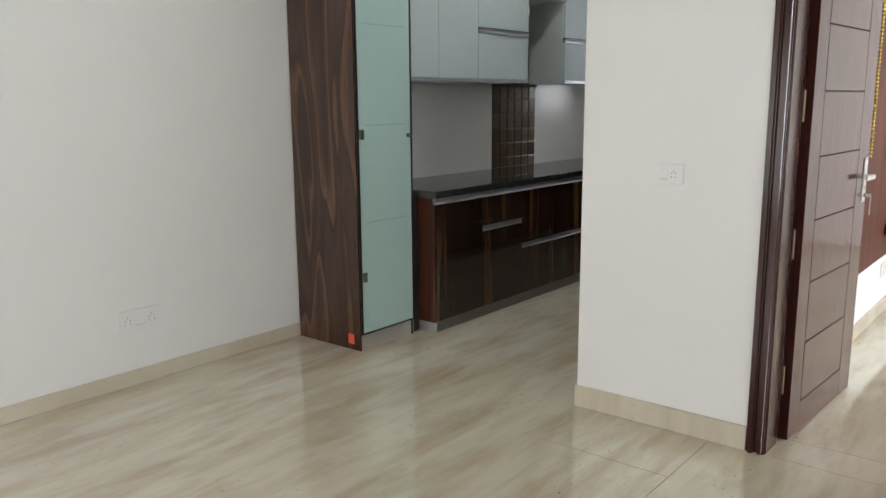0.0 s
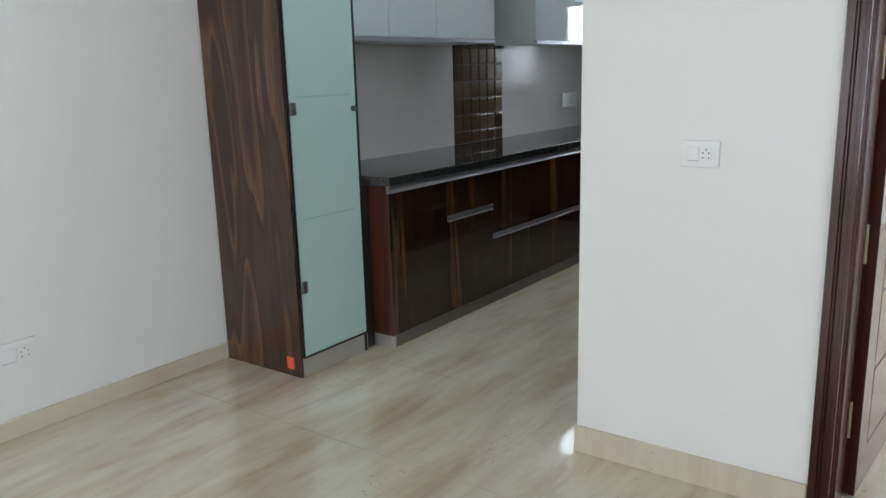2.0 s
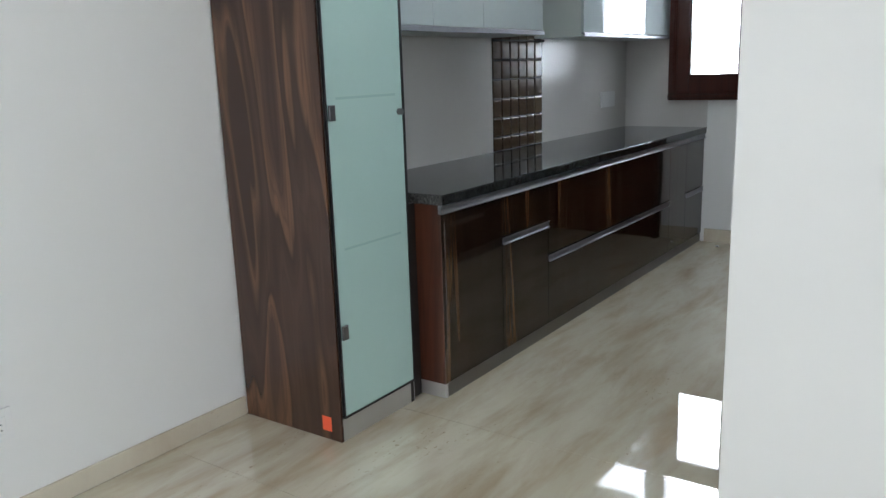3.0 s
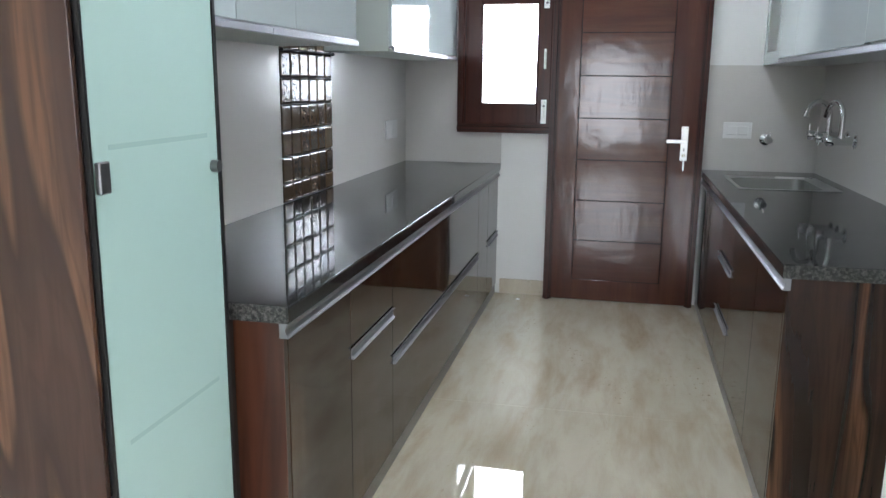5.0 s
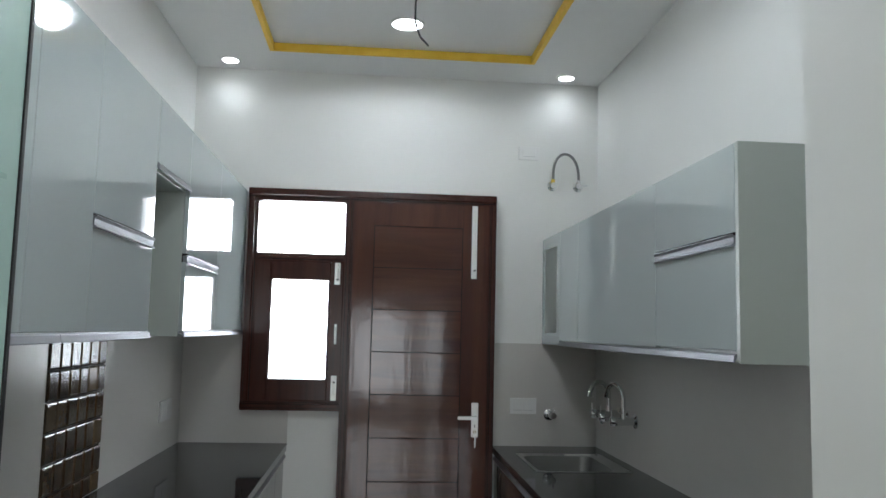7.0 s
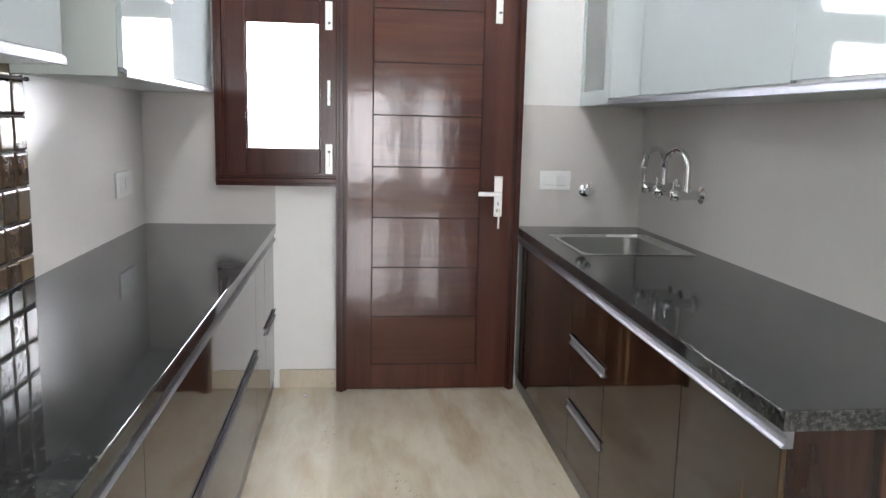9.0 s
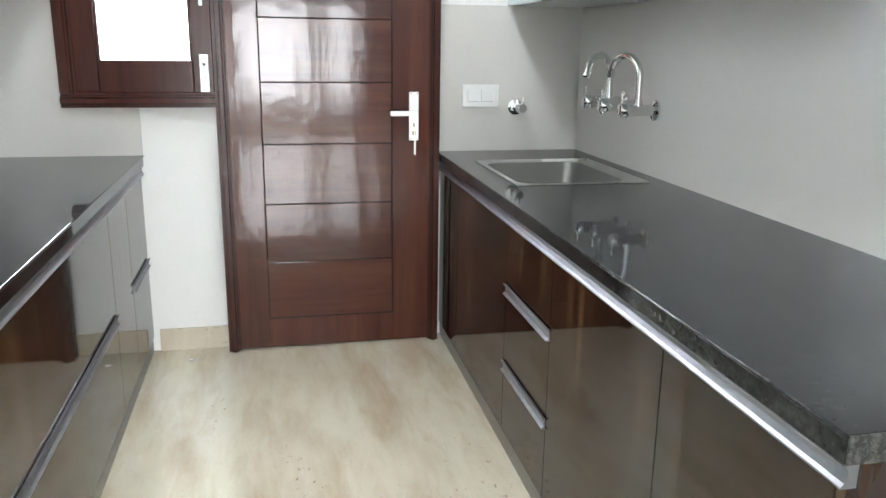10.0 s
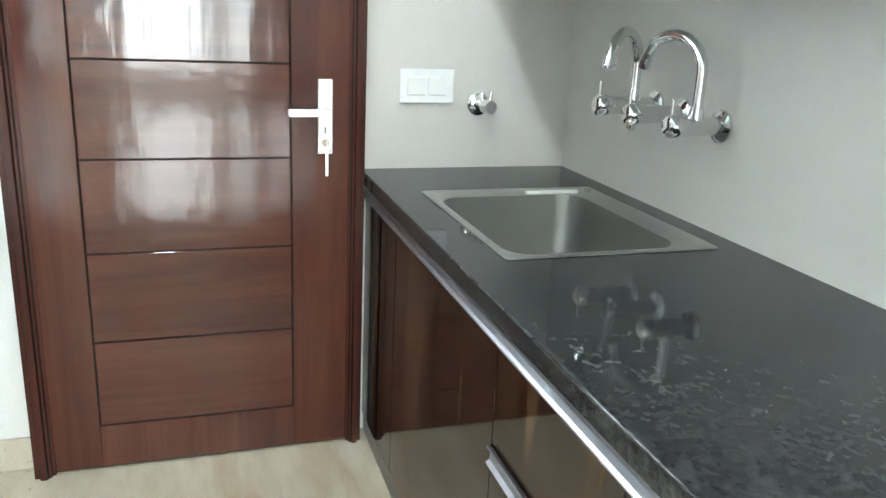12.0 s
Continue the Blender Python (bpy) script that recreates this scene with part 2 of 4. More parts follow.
wall_tile = tile_of("greige_gloss_tile", (0.58, 0.56, 0.53))
mosaic = material("bronze_mosaic_tile", (0.09, 0.055, 0.03), 0.19, Specular_IOR_Level=0.28)
mn = Nodes(mosaic)
who = mn.add("ShaderNodeObjectInfo").outputs["Random"]
spot = mn.noise(mn.coord, 60, 4)
mcol = mn.mix(spot, (0.025, 0.015, 0.009), (0.095, 0.060, 0.034))
mn.base(mn.mix(mn.ramp(who, [(0.0, mono(0.0)), (0.8, mono(0.15)), (1.0, mono(0.6))]), mcol, (0.15, 0.11, 0.06)))
mn.bump(spot, 0.08, 0.003)
grout = material("dark_grout", (0.03, 0.02, 0.014), 0.6)
alu = material("satin_anodised_aluminium", (0.27, 0.275, 0.295), 0.42, 0.95)
an = Nodes(alu)
an.rough(an.ramp(an.noise(an.mapped((3, 2, 400)), 1.0, 3), [(0.3, mono(0.36)), (0.7, mono(0.50))]))
plinth_alu = material("matt_aluminium_plinth", (0.60, 0.59, 0.58), 0.35, 0.8)
# same plinth darkened: shade under the overhanging fronts is put into its colour
plinth_shaded = material("shaded_aluminium_plinth", (0.20, 0.185, 0.17), 0.35, 0.8)
steel = material("satin_stainless_steel", (0.25, 0.25, 0.24), 0.34, 1.0)
sn = Nodes(steel)
sn.rough(sn.ramp(sn.noise(sn.mapped((4, 160, 160)), 1.0, 3), [(0.3, mono(0.30)), (0.7, mono(0.44))]))
rim_steel = material("bright_steel_rim", (0.46, 0.46, 0.45), 0.30, 1.0)
chrome = material("chrome", (0.76, 0.77, 0.78), 0.06, 1.0)
dark_steel = material("dark_grey_steel", (0.20, 0.20, 0.20), 0.3, 0.9)
satin = material("satin_nickel", (0.66, 0.65, 0.63), 0.3, 0.9)
brass = material("worn_brass", (0.36, 0.30, 0.20), 0.4, 0.8)
plastic = material("white_plastic", (0.80, 0.80, 0.79), 0.25)
plastic_grey = material("grey_socket_hole", (0.12, 0.12, 0.12), 0.5)
plastic_shade = material("rocker_shade_grey", (0.50, 0.50, 0.50), 0.4)
bright_plate = material("bright_metal_bolt", (0.80, 0.79, 0.76), 0.35, 0.35)
rail_paint = material("grey_rail_enamel", (0.36, 0.36, 0.36), 0.4)
sticker_red = material("orange_red_sticker", (0.75, 0.10, 0.035), 0.5)
tape_yellow = material("yellow_masking_tape", (0.80, 0.52, 0.06), 0.55)
tn = Nodes(tape_yellow)
tn.base(tn.mix(tn.noise(tn.coord, 14, 4), (0.82, 0.48, 0.02), (0.95, 0.68, 0.09)))
black_wire = material("black_cable", (0.02, 0.02, 0.02), 0.5)
gold = material("gold_bead", (0.75, 0.55, 0.10), 0.3, 0.6)
rubber = material("braided_hose", (0.22, 0.22, 0.22), 0.35, 0.7)
clear_glass = material("window_glass", (1, 1, 1), 0.0, Transmission_Weight=1.0, IOR=1.45)
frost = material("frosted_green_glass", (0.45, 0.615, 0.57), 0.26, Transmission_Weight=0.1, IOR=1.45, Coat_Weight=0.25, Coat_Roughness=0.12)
# darker glass tone, holds the shade of the shelves behind the door
frost_shade = material("frosted_glass_shelf_shade", (0.34, 0.475, 0.44), 0.26)
frost_grey = material("frosted_grey_glass", (0.45, 0.48, 0.46), 0.35, Transmission_Weight=0.4, IOR=1.45)


def glowing(name, color, strength):
    m = material(name, color, 0.5)
    b = m.node_tree.nodes["Principled BSDF"]
    b.inputs["Emission Color"].default_value = (*color, 1)
    b.inputs["Emission Strength"].default_value = strength
    return m


lamp_glow = glowing("downlight_diffuser", (0.95, 0.98, 1.0), 12)
haze = glowing("bright_hazy_sky", (0.96, 0.98, 1.0), 5.5)
dim_haze = glowing("shaded_hazy_sky", (0.96, 0.98, 1.0), 2.2)


# ---- mesh helpers ----
def finish(name, bm, mat, parent=None, smooth=False, kind=""):
    me = bpy.data.meshes.new(name)
    bm.normal_update()
    bm.to_mesh(me)
    bm.free()
    me.materials.append(mat)
    if smooth:
        for p in me.polygons:
            p.use_smooth = True
    ob = new(name, me)
    if parent:
        under(ob, parent)
    if kind:
        tagged(ob, kind=kind)
    return ob


def under(ob, parent):
    ob.parent = parent
    ob.matrix_parent_inverse = parent.matrix_basis.inverted()
    return ob


def add_box(bm, x0, x1, y0, y1, z0, z1, bevel=0.0, seg=1):
    r = bmesh.ops.create_cube(bm, size=1, matrix=Matrix.LocRotScale(((x0 + x1) / 2, (y0 + y1) / 2, (z0 + z1) / 2), None, (x1 - x0, y1 - y0, z1 - z0)))
    if bevel:
        edges = {e for v in r["verts"] for e in v.link_edges}
        bmesh.ops.bevel(bm, geom=list(edges), offset=bevel, segments=seg, affect="EDGES", profile=0.5)


def box(name, x0, x1, y0, y1, z0, z1, mat, parent=None, bevel=0.0, seg=1, kind=""):
    bm = bmesh.new()
    add_box(bm, min(x0, x1), max(x0, x1), min(y0, y1), max(y0, y1), min(z0, z1), max(z0, z1), bevel, seg)
    return finish(name, bm, mat, parent, kind=kind)


def boxes(name, items, mat, parent=None, bevel=0.0, kind=""):
    bm = bmesh.new()
    for b in items:
        add_box(bm, *b, bevel)
    return finish(name, bm, mat, parent, kind=kind)


def add_tube(bm, points, radius, seg=16, caps=True):
    """A round bar along the points; radius may be one number or one for each point."""
    pts = [Vector(p) for p in points]
    radii = radius if isinstance(radius, (list, tuple)) else [radius] * len(pts)
    rings, side = [], None
    for i, p in enumerate(pts):
        way = (pts[min(i + 1, len(pts) - 1)] - pts[max(i - 1, 0)]).normalized()
        if side is None:
            side = way.orthogonal().normalized()
        side = (side - way * side.dot(way)).normalized()
        up = way.cross(side)
        rings.append([bm.verts.new(p + radii[i] * (math.cos(a) * side + math.sin(a) * up)) for a in np.linspace(0, 2 * math.pi, seg, endpoint=False)])
    for a, b in zip(rings, rings[1:]):
        for i in range(seg):
            bm.faces.new((a[i], a[(i + 1) % seg], b[(i + 1) % seg], b[i]))
    if caps:
        bm.faces.new(rings[0][::-1])
        bm.faces.new(rings[-1])


def tube(name, points, radius, mat, parent=None, seg=16, kind=""):
    bm = bmesh.new()
    add_tube(bm, points, radius, seg)
    bmesh.ops.recalc_face_normals(bm, faces=bm.faces)
    ob = finish(name, bm, mat, parent, smooth=True, kind=kind)
    ob.modifiers.new("edges", "EDGE_SPLIT").split_angle = radians(50)
    return ob


def extrude(name, outline, along, a, b, mat, parent=None):
    """A bar with the outline (pairs in the two other axes) from a to b along x, y or z."""
    bm = bmesh.new()

    def place(u, v, w):
        return {"x": (w, u, v), "y": (u, w, v), "z": (u, v, w)}[along]
    lo, hi = ([bm.verts.new(place(u, v, w)) for u, v in outline] for w in (a, b))
    n = len(outline)
    for i in range(n):
        bm.faces.new((lo[i], lo[(i + 1) % n], hi[(i + 1) % n], hi[i]))
    bm.faces.new(lo)
    bm.faces.new(hi[::-1])
    bmesh.ops.recalc_face_normals(bm, faces=bm.faces)
    return finish(name, bm, mat, parent)


def thing(name, at, label, category, group=""):
    ob = new(name)
    ob.empty_display_size = 0.1
    ob.matrix_basis = Matrix.Translation(at)
    return tagged(ob, label, category, group)


def structure(ob, label="", category=""):
    return tagged(ob, label, category, kind="structure")


# ---- setting ----
box_floor = structure(box("floor", -0.2, XE + 0.2, YH - 0.2, YBED + 0.2, -0.15, -0.004, grout), "polished beige marble floor with brown veins", "floor")
walls = [
    ("wall_left", [(-0.2, XL, YH, YB + 0.2, 0, CEIL + 0.2)], "white painted side wall of hall and kitchen"),
    ("wall_back", [(XL, 0.36, YB, YB + 0.2, 0, CEIL + 0.2), (1.886, XR, YB, YB + 0.2, 0, CEIL + 0.2),
                   (0.36, 1.886, YB, YB + 0.2, 2.41, CEIL + 0.2), (0.36, 0.945, YB, YB + 0.2, 0, 1.075)], "white painted kitchen end wall around door and window"),
    ("wall_partition", [(XR, XBED, YI, YBED, 0, CEIL + 0.2)], "white partition between kitchen and bedroom"),
    ("wall_dividing", [(XS, 2.67, YF, YI, 0, CEIL + 0.2), (3.68, XE, YF, YI, 0, CEIL + 0.2), (2.67, 3.68, YF, YI, 2.44, CEIL + 0.2)], "white dividing wall with an open doorway"),
    ("wall_hall_end", [(-0.2, 0.67, YH - 0.2, YH, 0, CEIL + 0.2), (1.77, 2.19, YH - 0.2, YH, 0, CEIL + 0.2), (2.97, XE + 0.2, YH - 0.2, YH, 0, CEIL + 0.2), (0.67, 1.77, YH - 0.2, YH, HALL_HEAD, CEIL + 0.2), (0.67, 1.77, YH - 0.2, YH, 0, HALL_SILL),
                       (2.19, 2.97, YH - 0.2, YH, HALL_HEAD, CEIL + 0.2), (2.19, 2.97, YH - 0.2, YH, 0, HALL_SILL)], "white hall end wall with two windows"),
    ("wall_east", [(XE, XE + 0.2, YH, -4.7, 0, CEIL + 0.2), (XE, XE + 0.2, -2.5, 0.7, 0, CEIL + 0.2), (XE, XE + 0.2, 3.1, YBED, 0, CEIL + 0.2),
                   (XE, XE + 0.2, -4.7, -2.5, 0, 0.55), (XE, XE + 0.2, -4.7, -2.5, 2.45, CEIL + 0.2), (XE, XE + 0.2, 0.7, 3.1, 0, 0.55), (XE, XE + 0.2, 0.7, 3.1, 2.45, CEIL + 0.2)], "white outer wall with a bedroom window and an added hall opening"),
    ("wall_bedroom_end", [(XBED, XE, YBED, YBED + 0.2, 0, CEIL + 0.2)], "white bedroom end wall"),
]
for wname, parts, wlabel in walls:
    structure(boxes(wname, parts, white_wall), wlabel, "wall")

TX0, TX1, TY0, TY1, TZ = 0.503, 2.039, 0.22, 3.107, 3.225
ceiling = structure(boxes("ceiling", [
    (XL, TX0, YI, YB, CEIL, CEIL + 0.12), (TX1, XR, YI, YB, CEIL, CEIL + 0.12), (TX0, TX1, YI, TY0, CEIL, CEIL + 0.12), (TX0, TX1, TY1, YB, CEIL, CEIL + 0.12),
    (TX0, TX1, TY0, TY1, TZ, CEIL + 0.12), (XL, XE, YH, YI, CEIL, CEIL + 0.12), (XBED, XE, YI, YBED, CEIL, CEIL + 0.12)], white_ceiling), "white false ceiling with a shallow recessed tray", "ceiling")
tape = thing("masking_tape", ((TX0 + TX1) / 2, TY0, CEIL), "yellow masking tape stuck round the ceiling tray edge", "tape")
for b in [(TX0 + 0.002, TX1 - 0.002, TY1 - 0.006, TY1 - 0.002, CEIL - 0.004, TZ - 0.003), (TX0 + 0.002, TX1 - 0.002, TY0 + 0.002, TY0 + 0.006, CEIL - 0.004, TZ - 0.003),
          (TX0 + 0.002, TX0 + 0.006, TY0 + 0.007, TY1 - 0.007, CEIL - 0.004, TZ - 0.003), (TX1 - 0.006, TX1 - 0.002, TY0 + 0.007, TY1 - 0.007, CEIL - 0.004, TZ - 0.003),
          (TX0 - 0.018, TX0 + 0.002, TY0, TY1, CEIL - 0.005, CEIL - 0.002), (TX1 - 0.002, TX1 + 0.018, TY0, TY1, CEIL - 0.005, CEIL - 0.002), (TX0 - 0.018, TX1 + 0.018, TY1, TY1 + 0.012, CEIL - 0.005, CEIL - 0.002)]:
    box("strip", *b, tape_yellow, tape)

# skirting of the same stone, set a little proud of the plaster
for n, b in enumerate([(XL, XL + 0.012, YH, -0.532, 0, 0.078), (XS - 0.008, 2.664, YF - 0.012, YF, 0, 0.102), (XS - 0.012, XS, YF, YI, 0, 0.102), (XS - 0.012, XR, YI, YI + 0.012, 0, 0.1),
                       (0.652, 0.946, YB - 0.012, YB, 0, 0.1), (3.69, XE, YF - 0.012, YF, 0, 0.1), (XBED, XBED + 0.012, 0.6, YBED, 0, 0.09), (XR - 0.012, XR, YI + 0.012, 0.80, 0, 0.1)]):
    structure(box("baseboard", *b, skirting, bevel=0.002), "beige marble skirting along the wall", "baseboard")

# glazed tile above the worktops
structure(boxes("backsplash_left", [(XL, 0.0, -0.07, 1.464, TOP, 1.6), (XL, 0.0, 2.074, YB, TOP, 1.6)], wall_tile), "glossy greige wall tiles above the worktop", "backsplash")
structure(boxes("backsplash_back", [(0.0, 0.358, YB - 0.008, YB, TOP, 1.6), (0.358, 0.640, YB - 0.008, YB, TOP, 1.072), (1.889, XR, YB - 0.008, YB, TOP, 1.500)], wall_tile), "glossy greige wall tiles beside door and window", "backsplash")
structure(box("backsplash_right", XR - 0.008, XR, 0.2, YB - 0.008, TOP, 1.56, wall_tile), "glossy greige wall tiles behind sink and worktop", "backsplash")

# outside, seen through the kitchen window
structure(box("ground", -40, 45, YB + 0.2, 60, -0.2, -0.06, outside_paint), "pale paved ground outside", "ground")
structure(box("parapet", -3, 2.6, 5.1, 5.25, -0.06, 1.60, outside_paint), "white balcony parapet", "parapet")
railing = thing("railing", (1.0, 5.17, 1.6), "white metal balcony railing on the parapet", "railing")
boxes("baluster", [(x, x + 0.014, 5.16, 5.175, 1.6, 2.5) for x in np.arange(-2.9, 2.5, 0.086)], rail_paint, railing, kind="stuff")
boxes("rail", [(-3, 2.6, 5.15, 5.19, 2.5, 2.54), (-3, 2.6, 5.15, 5.19, 1.601, 1.62)], rail_paint, railing)
structure(box("backdrop", -12, 15, 10.0, 10.05, -2, 14, haze), "bright hazy sky", "sky")
structure(box("backdrop_hall", -6, 10, YH - 6.0, YH - 5.9, -2, 10, dim_haze), "bright hazy sky", "sky")
structure(box("backdrop_east", XE + 6, XE + 6.1, -12, 10, -2, 10, dim_haze), "bright hazy sky", "sky")


# ---- doors, frames and window ----
def moulding(name, along, a, b, u0, u1, face, back, sign, parent):
    """A stepped timber bar. along z: u is x; along x: u is z. The steps climb towards the side named by sign."""
    w = u1 - u0
    steps = [(0.0, 0.012), (0.22, 0.012), (0.30, 0.0), (0.62, 0.0), (0.70, 0.010), (0.80, 0.010), (0.86, 0.022), (1.0, 0.022)]
    front = [((u0 + s * w) if sign > 0 else (u1 - s * w), face + d) for s, d in steps]
    outline = front + [(front[-1][0], back), (front[0][0], back)]
    if along == "x":
        outline = [(v, u) for u, v in outline]
    return extrude(name, outline, along, a, b, frame_wood, parent)


def door_leaf(name, width, height, label, lock_x, both=False):
    """A veneered leaf, hinged at the origin, along +x, its good face towards -y; grooves part it into panels."""
    root = new(name)
    tagged(root, label, "door")
    t, g, skin = 0.036, 0.0052, 0.0015
    box("core", 0.0, width, skin, t, 0.006, height, groove_dark, root)
    left, right = 0.126, width - 0.162
    levels = [0.140 + 0.2582 * k for k in range(9)]
    box("stile", 0.0, left - g / 2, 0, skin + 0.002, 0.006, height, door_wood, root, 0.0006)
    box("stile", right + g / 2, width, 0, skin + 0.002, 0.006, height, door_wood, root, 0.0006)
    box("rail", left + g / 2 - 0.004, right - g / 2 + 0.004, 0.0003, skin + 0.002, 0.006, levels[0] - g / 2, door_wood, root, 0.0006)
    box("rail", left + g / 2 - 0.004, right - g / 2 + 0.004, 0.0003, skin + 0.002, levels[-1] + g / 2, height, door_wood, root, 0.0006)
    for lo, hi in zip(levels, levels[1:]):
        panel = box("panel", left + g / 2, right - g / 2, 0, skin + 0.002, lo + g / 2, hi - g / 2, panel_wood, root, 0.0006)
        mid = Vector(((left + right) / 2, 0, (lo + hi) / 2))   # no panel lies quite true in its frame
        panel.data.transform(Matrix.Translation(mid) @ Matrix.Rotation(radians(random.uniform(-0.22, 0.22)), 4, "X") @ Matrix.Rotation(radians(random.uniform(-0.1, 0.1)), 4, "Z") @ Matrix.Translation(-mid))
    box("backing", 0.0, width, t, t + 0.003, 0.006, height, door_wood, root)
    box("edge", -0.002, 0.0, 0.0, t + 0.003, 0.006, height, frame_wood, root)
    box("edge", width, width + 0.002, 0.0, t + 0.003, 0.006, height, frame_wood, root)
    for face, way in ((0.0, -1), (t + 0.003, 1)):
        if way > 0 and not both:
            continue
        y = [face + way * d for d in (0.0, 0.007)]
        box("lock_plate", lock_x - 0.021, lock_x + 0.021, min(y), max(y), 0.926, 1.134, satin, root, 0.002)
        tube("lever_neck", [(lock_x, y[1], 1.045), (lock_x, y[1] + way * 0.032, 1.045)], 0.011, satin, root)
        yy = sorted((y[1] + way * 0.026, y[1] + way * 0.040))
        box("lever", lock_x - 0.108, lock_x + 0.012, *yy, 1.034, 1.056, satin, root, 0.004, 2)
        tube("cylinder", [(lock_x, y[1], 0.958), (lock_x, y[1] + way * 0.008, 0.958)], 0.010, brass, root)
        box("keyhole", lock_x - 0.003, lock_x + 0.003, *sorted((y[1], y[1] + way * 0.0015)), 0.984, 1.002, plastic_grey, root)
        for sx in (-0.013, 0.013):
            for sz in (0.934, 1.126):
                tube("screw", [(lock_x + sx, y[1], sz), (lock_x + sx, y[1] + way * 0.0015, sz)], 0.003, brass, root, 8)
        box("key", lock_x - 0.0015, lock_x + 0.0015, *sorted((y[1] + way * 0.008, y[1] + way * 0.030)), 0.950, 0.966, satin, root)
        tube("key_ring", [(lock_x + 0.010 * math.cos(a), y[1] + way * 0.028, 0.942 + 0.010 * math.sin(a)) for a in np.linspace(0, 2 * math.pi, 13)], 0.0012, satin, root, 6)
        box("spare_key", lock_x - 0.004, lock_x + 0.004, *sorted((y[1] + way * 0.027, y[1] + way * 0.029)), 0.868, 0.934, satin, root)
    return root


LEAF_X = 1.003
leaf = door_leaf("kitchen_door", 0.838, 2.352, "closed glossy dark red-brown panelled kitchen door with key", 0.771)
leaf.matrix_basis = pose(LEAF_X, 3.432, 0.0)
for hz in (0.25, 0.825, 2.0):
    tube("hinge", [(0.0, -0.004, hz - 0.07), (0.0, -0.004, hz + 0.07)], 0.006, satin, leaf, 10)


def tower_bolt(name, x, y, z0, z1, rod, label):
    """A flat bright bolt plate with its rod and knob, facing -y."""
    root = thing(name, (x, y, z0), label, "bolt")
    box("plate", x - 0.017, x + 0.017, y - 0.003, y, z0, z1, bright_plate, root, 0.001)
    tube("rod", [(x, y - 0.009, z0 + 0.02), (x, y - 0.009, z1 - 0.004)], 0.006, bright_plate, root, 10)
    for k in np.linspace(z0 + 0.03, z1 - 0.025, 2 + int((z1 - z0) / 0.2)):
        box("saddle", x - 0.013, x + 0.013, y - 0.016, y - 0.003, k - 0.008, k + 0.008, bright_plate, root, 0.003)
    tube("knob", [(x, y - 0.014, z0 + rod), (x + 0.004, y - 0.030, z0 + rod)], 0.006, plastic_grey, root, 10)


tower_bolt("tower_bolt", 1.752, 3.4315, 1.893, 2.350, 0.05, "long bright tower bolt at the top of the kitchen door")

FY, FB = 3.405, YB + 0.1
kframe = structure(thing("door_1_frame", (1.4, YB, 0), "dark polished timber frame round door and window", "door frame"))
moulding("jamb", "z", 0, 2.352, 1.842, 1.887, FY, FB, -1, kframe)
moulding("jamb", "z", 0, 2.352, 0.948, 1.002, FY, FB, 1, kframe)
moulding("head", "x", 0.357, 1.887, 2.352, 2.415, FY + 0.001, FB, -1, kframe)
moulding("jamb", "z", 1.130, 2.352, 0.359, 0.420, FY, FB, 1, kframe)
moulding("sill", "x", 0.359, 0.948, 1.071, 1.130, FY + 0.001, FB, 1, kframe)
moulding("transom", "x", 0.420, 0.948, 1.970, 2.020, FY + 0.012, FB, 1, kframe)
box("bead", 0.420, 0.948, FY + 0.03, FY + 0.05, 2.342, 2.352, frame_wood, kframe)
box("stop", 1.002, 1.842, 3.474, 3.52, 2.330, 2.352, frame_wood, kframe)
box("backing_board", 1.002, 1.842, 3.52, 3.53, 0.0, 2.352, frame_wood, kframe)

window = structure(thing("window_1", (0.7, YB, 1.1), "bright kitchen window with a dark timber casement", "window"))
wy0, wy1 = FY + 0.018, FY + 0.058
box("stile", 0.4202, 0.508, wy0, wy1, 1.1302, 1.9698, frame_wood, window, 0.003)
box("stile", 0.868, 0.9478, wy0, wy1, 1.1302, 1.9698, frame_wood, window, 0.003)
box("rail", 0.508, 0.868, wy0 + 0.001, wy1, 1.1302, 1.257, frame_wood, window, 0.003)
box("rail", 0.508, 0.868, wy0 + 0.001, wy1, 1.858, 1.9698, frame_wood, window, 0.003)
for b in ((0.5085, 0.519, 1.257, 1.858), (0.857, 0.8675, 1.257, 1.858)):
    box("bead", b[0], b[1], wy0 + 0.008, wy0 + 0.02, b[2], b[3], frame_wood, window)
for b in ((0.508, 0.868, 1.257, 1.858), (0.420, 0.948, 2.020, 2.342)):
    pane = box("pane", b[0], b[1], wy0 + 0.022, wy0 + 0.027, b[2], b[3], clear_glass, window)
    pane.visible_shadow = False
tower_bolt("window_bolt", 0.911, wy0, 1.833, 1.967, 0.03, "bright bolt at the top of the casement")
tower_bolt("window_bolt", 0.911, wy0, 1.134, 1.282, 0.11, "bright bolt at the foot of the casement")
pull = thing("casement_pull", (0.911, wy0, 1.53), "small bright pull handle on the casement", "handle")
box("plate", 0.904, 0.918, wy0 - 0.003, wy0, 1.471, 1.592, bright_plate, pull, 0.001)
tube("bow", [(0.911, wy0 - 0.003, 1.495), (0.911, wy0 - 0.022, 1.515), (0.911, wy0 - 0.022, 1.55), (0.911, wy0 - 0.003, 1.57)], 0.005, bright_plate, pull, 10)

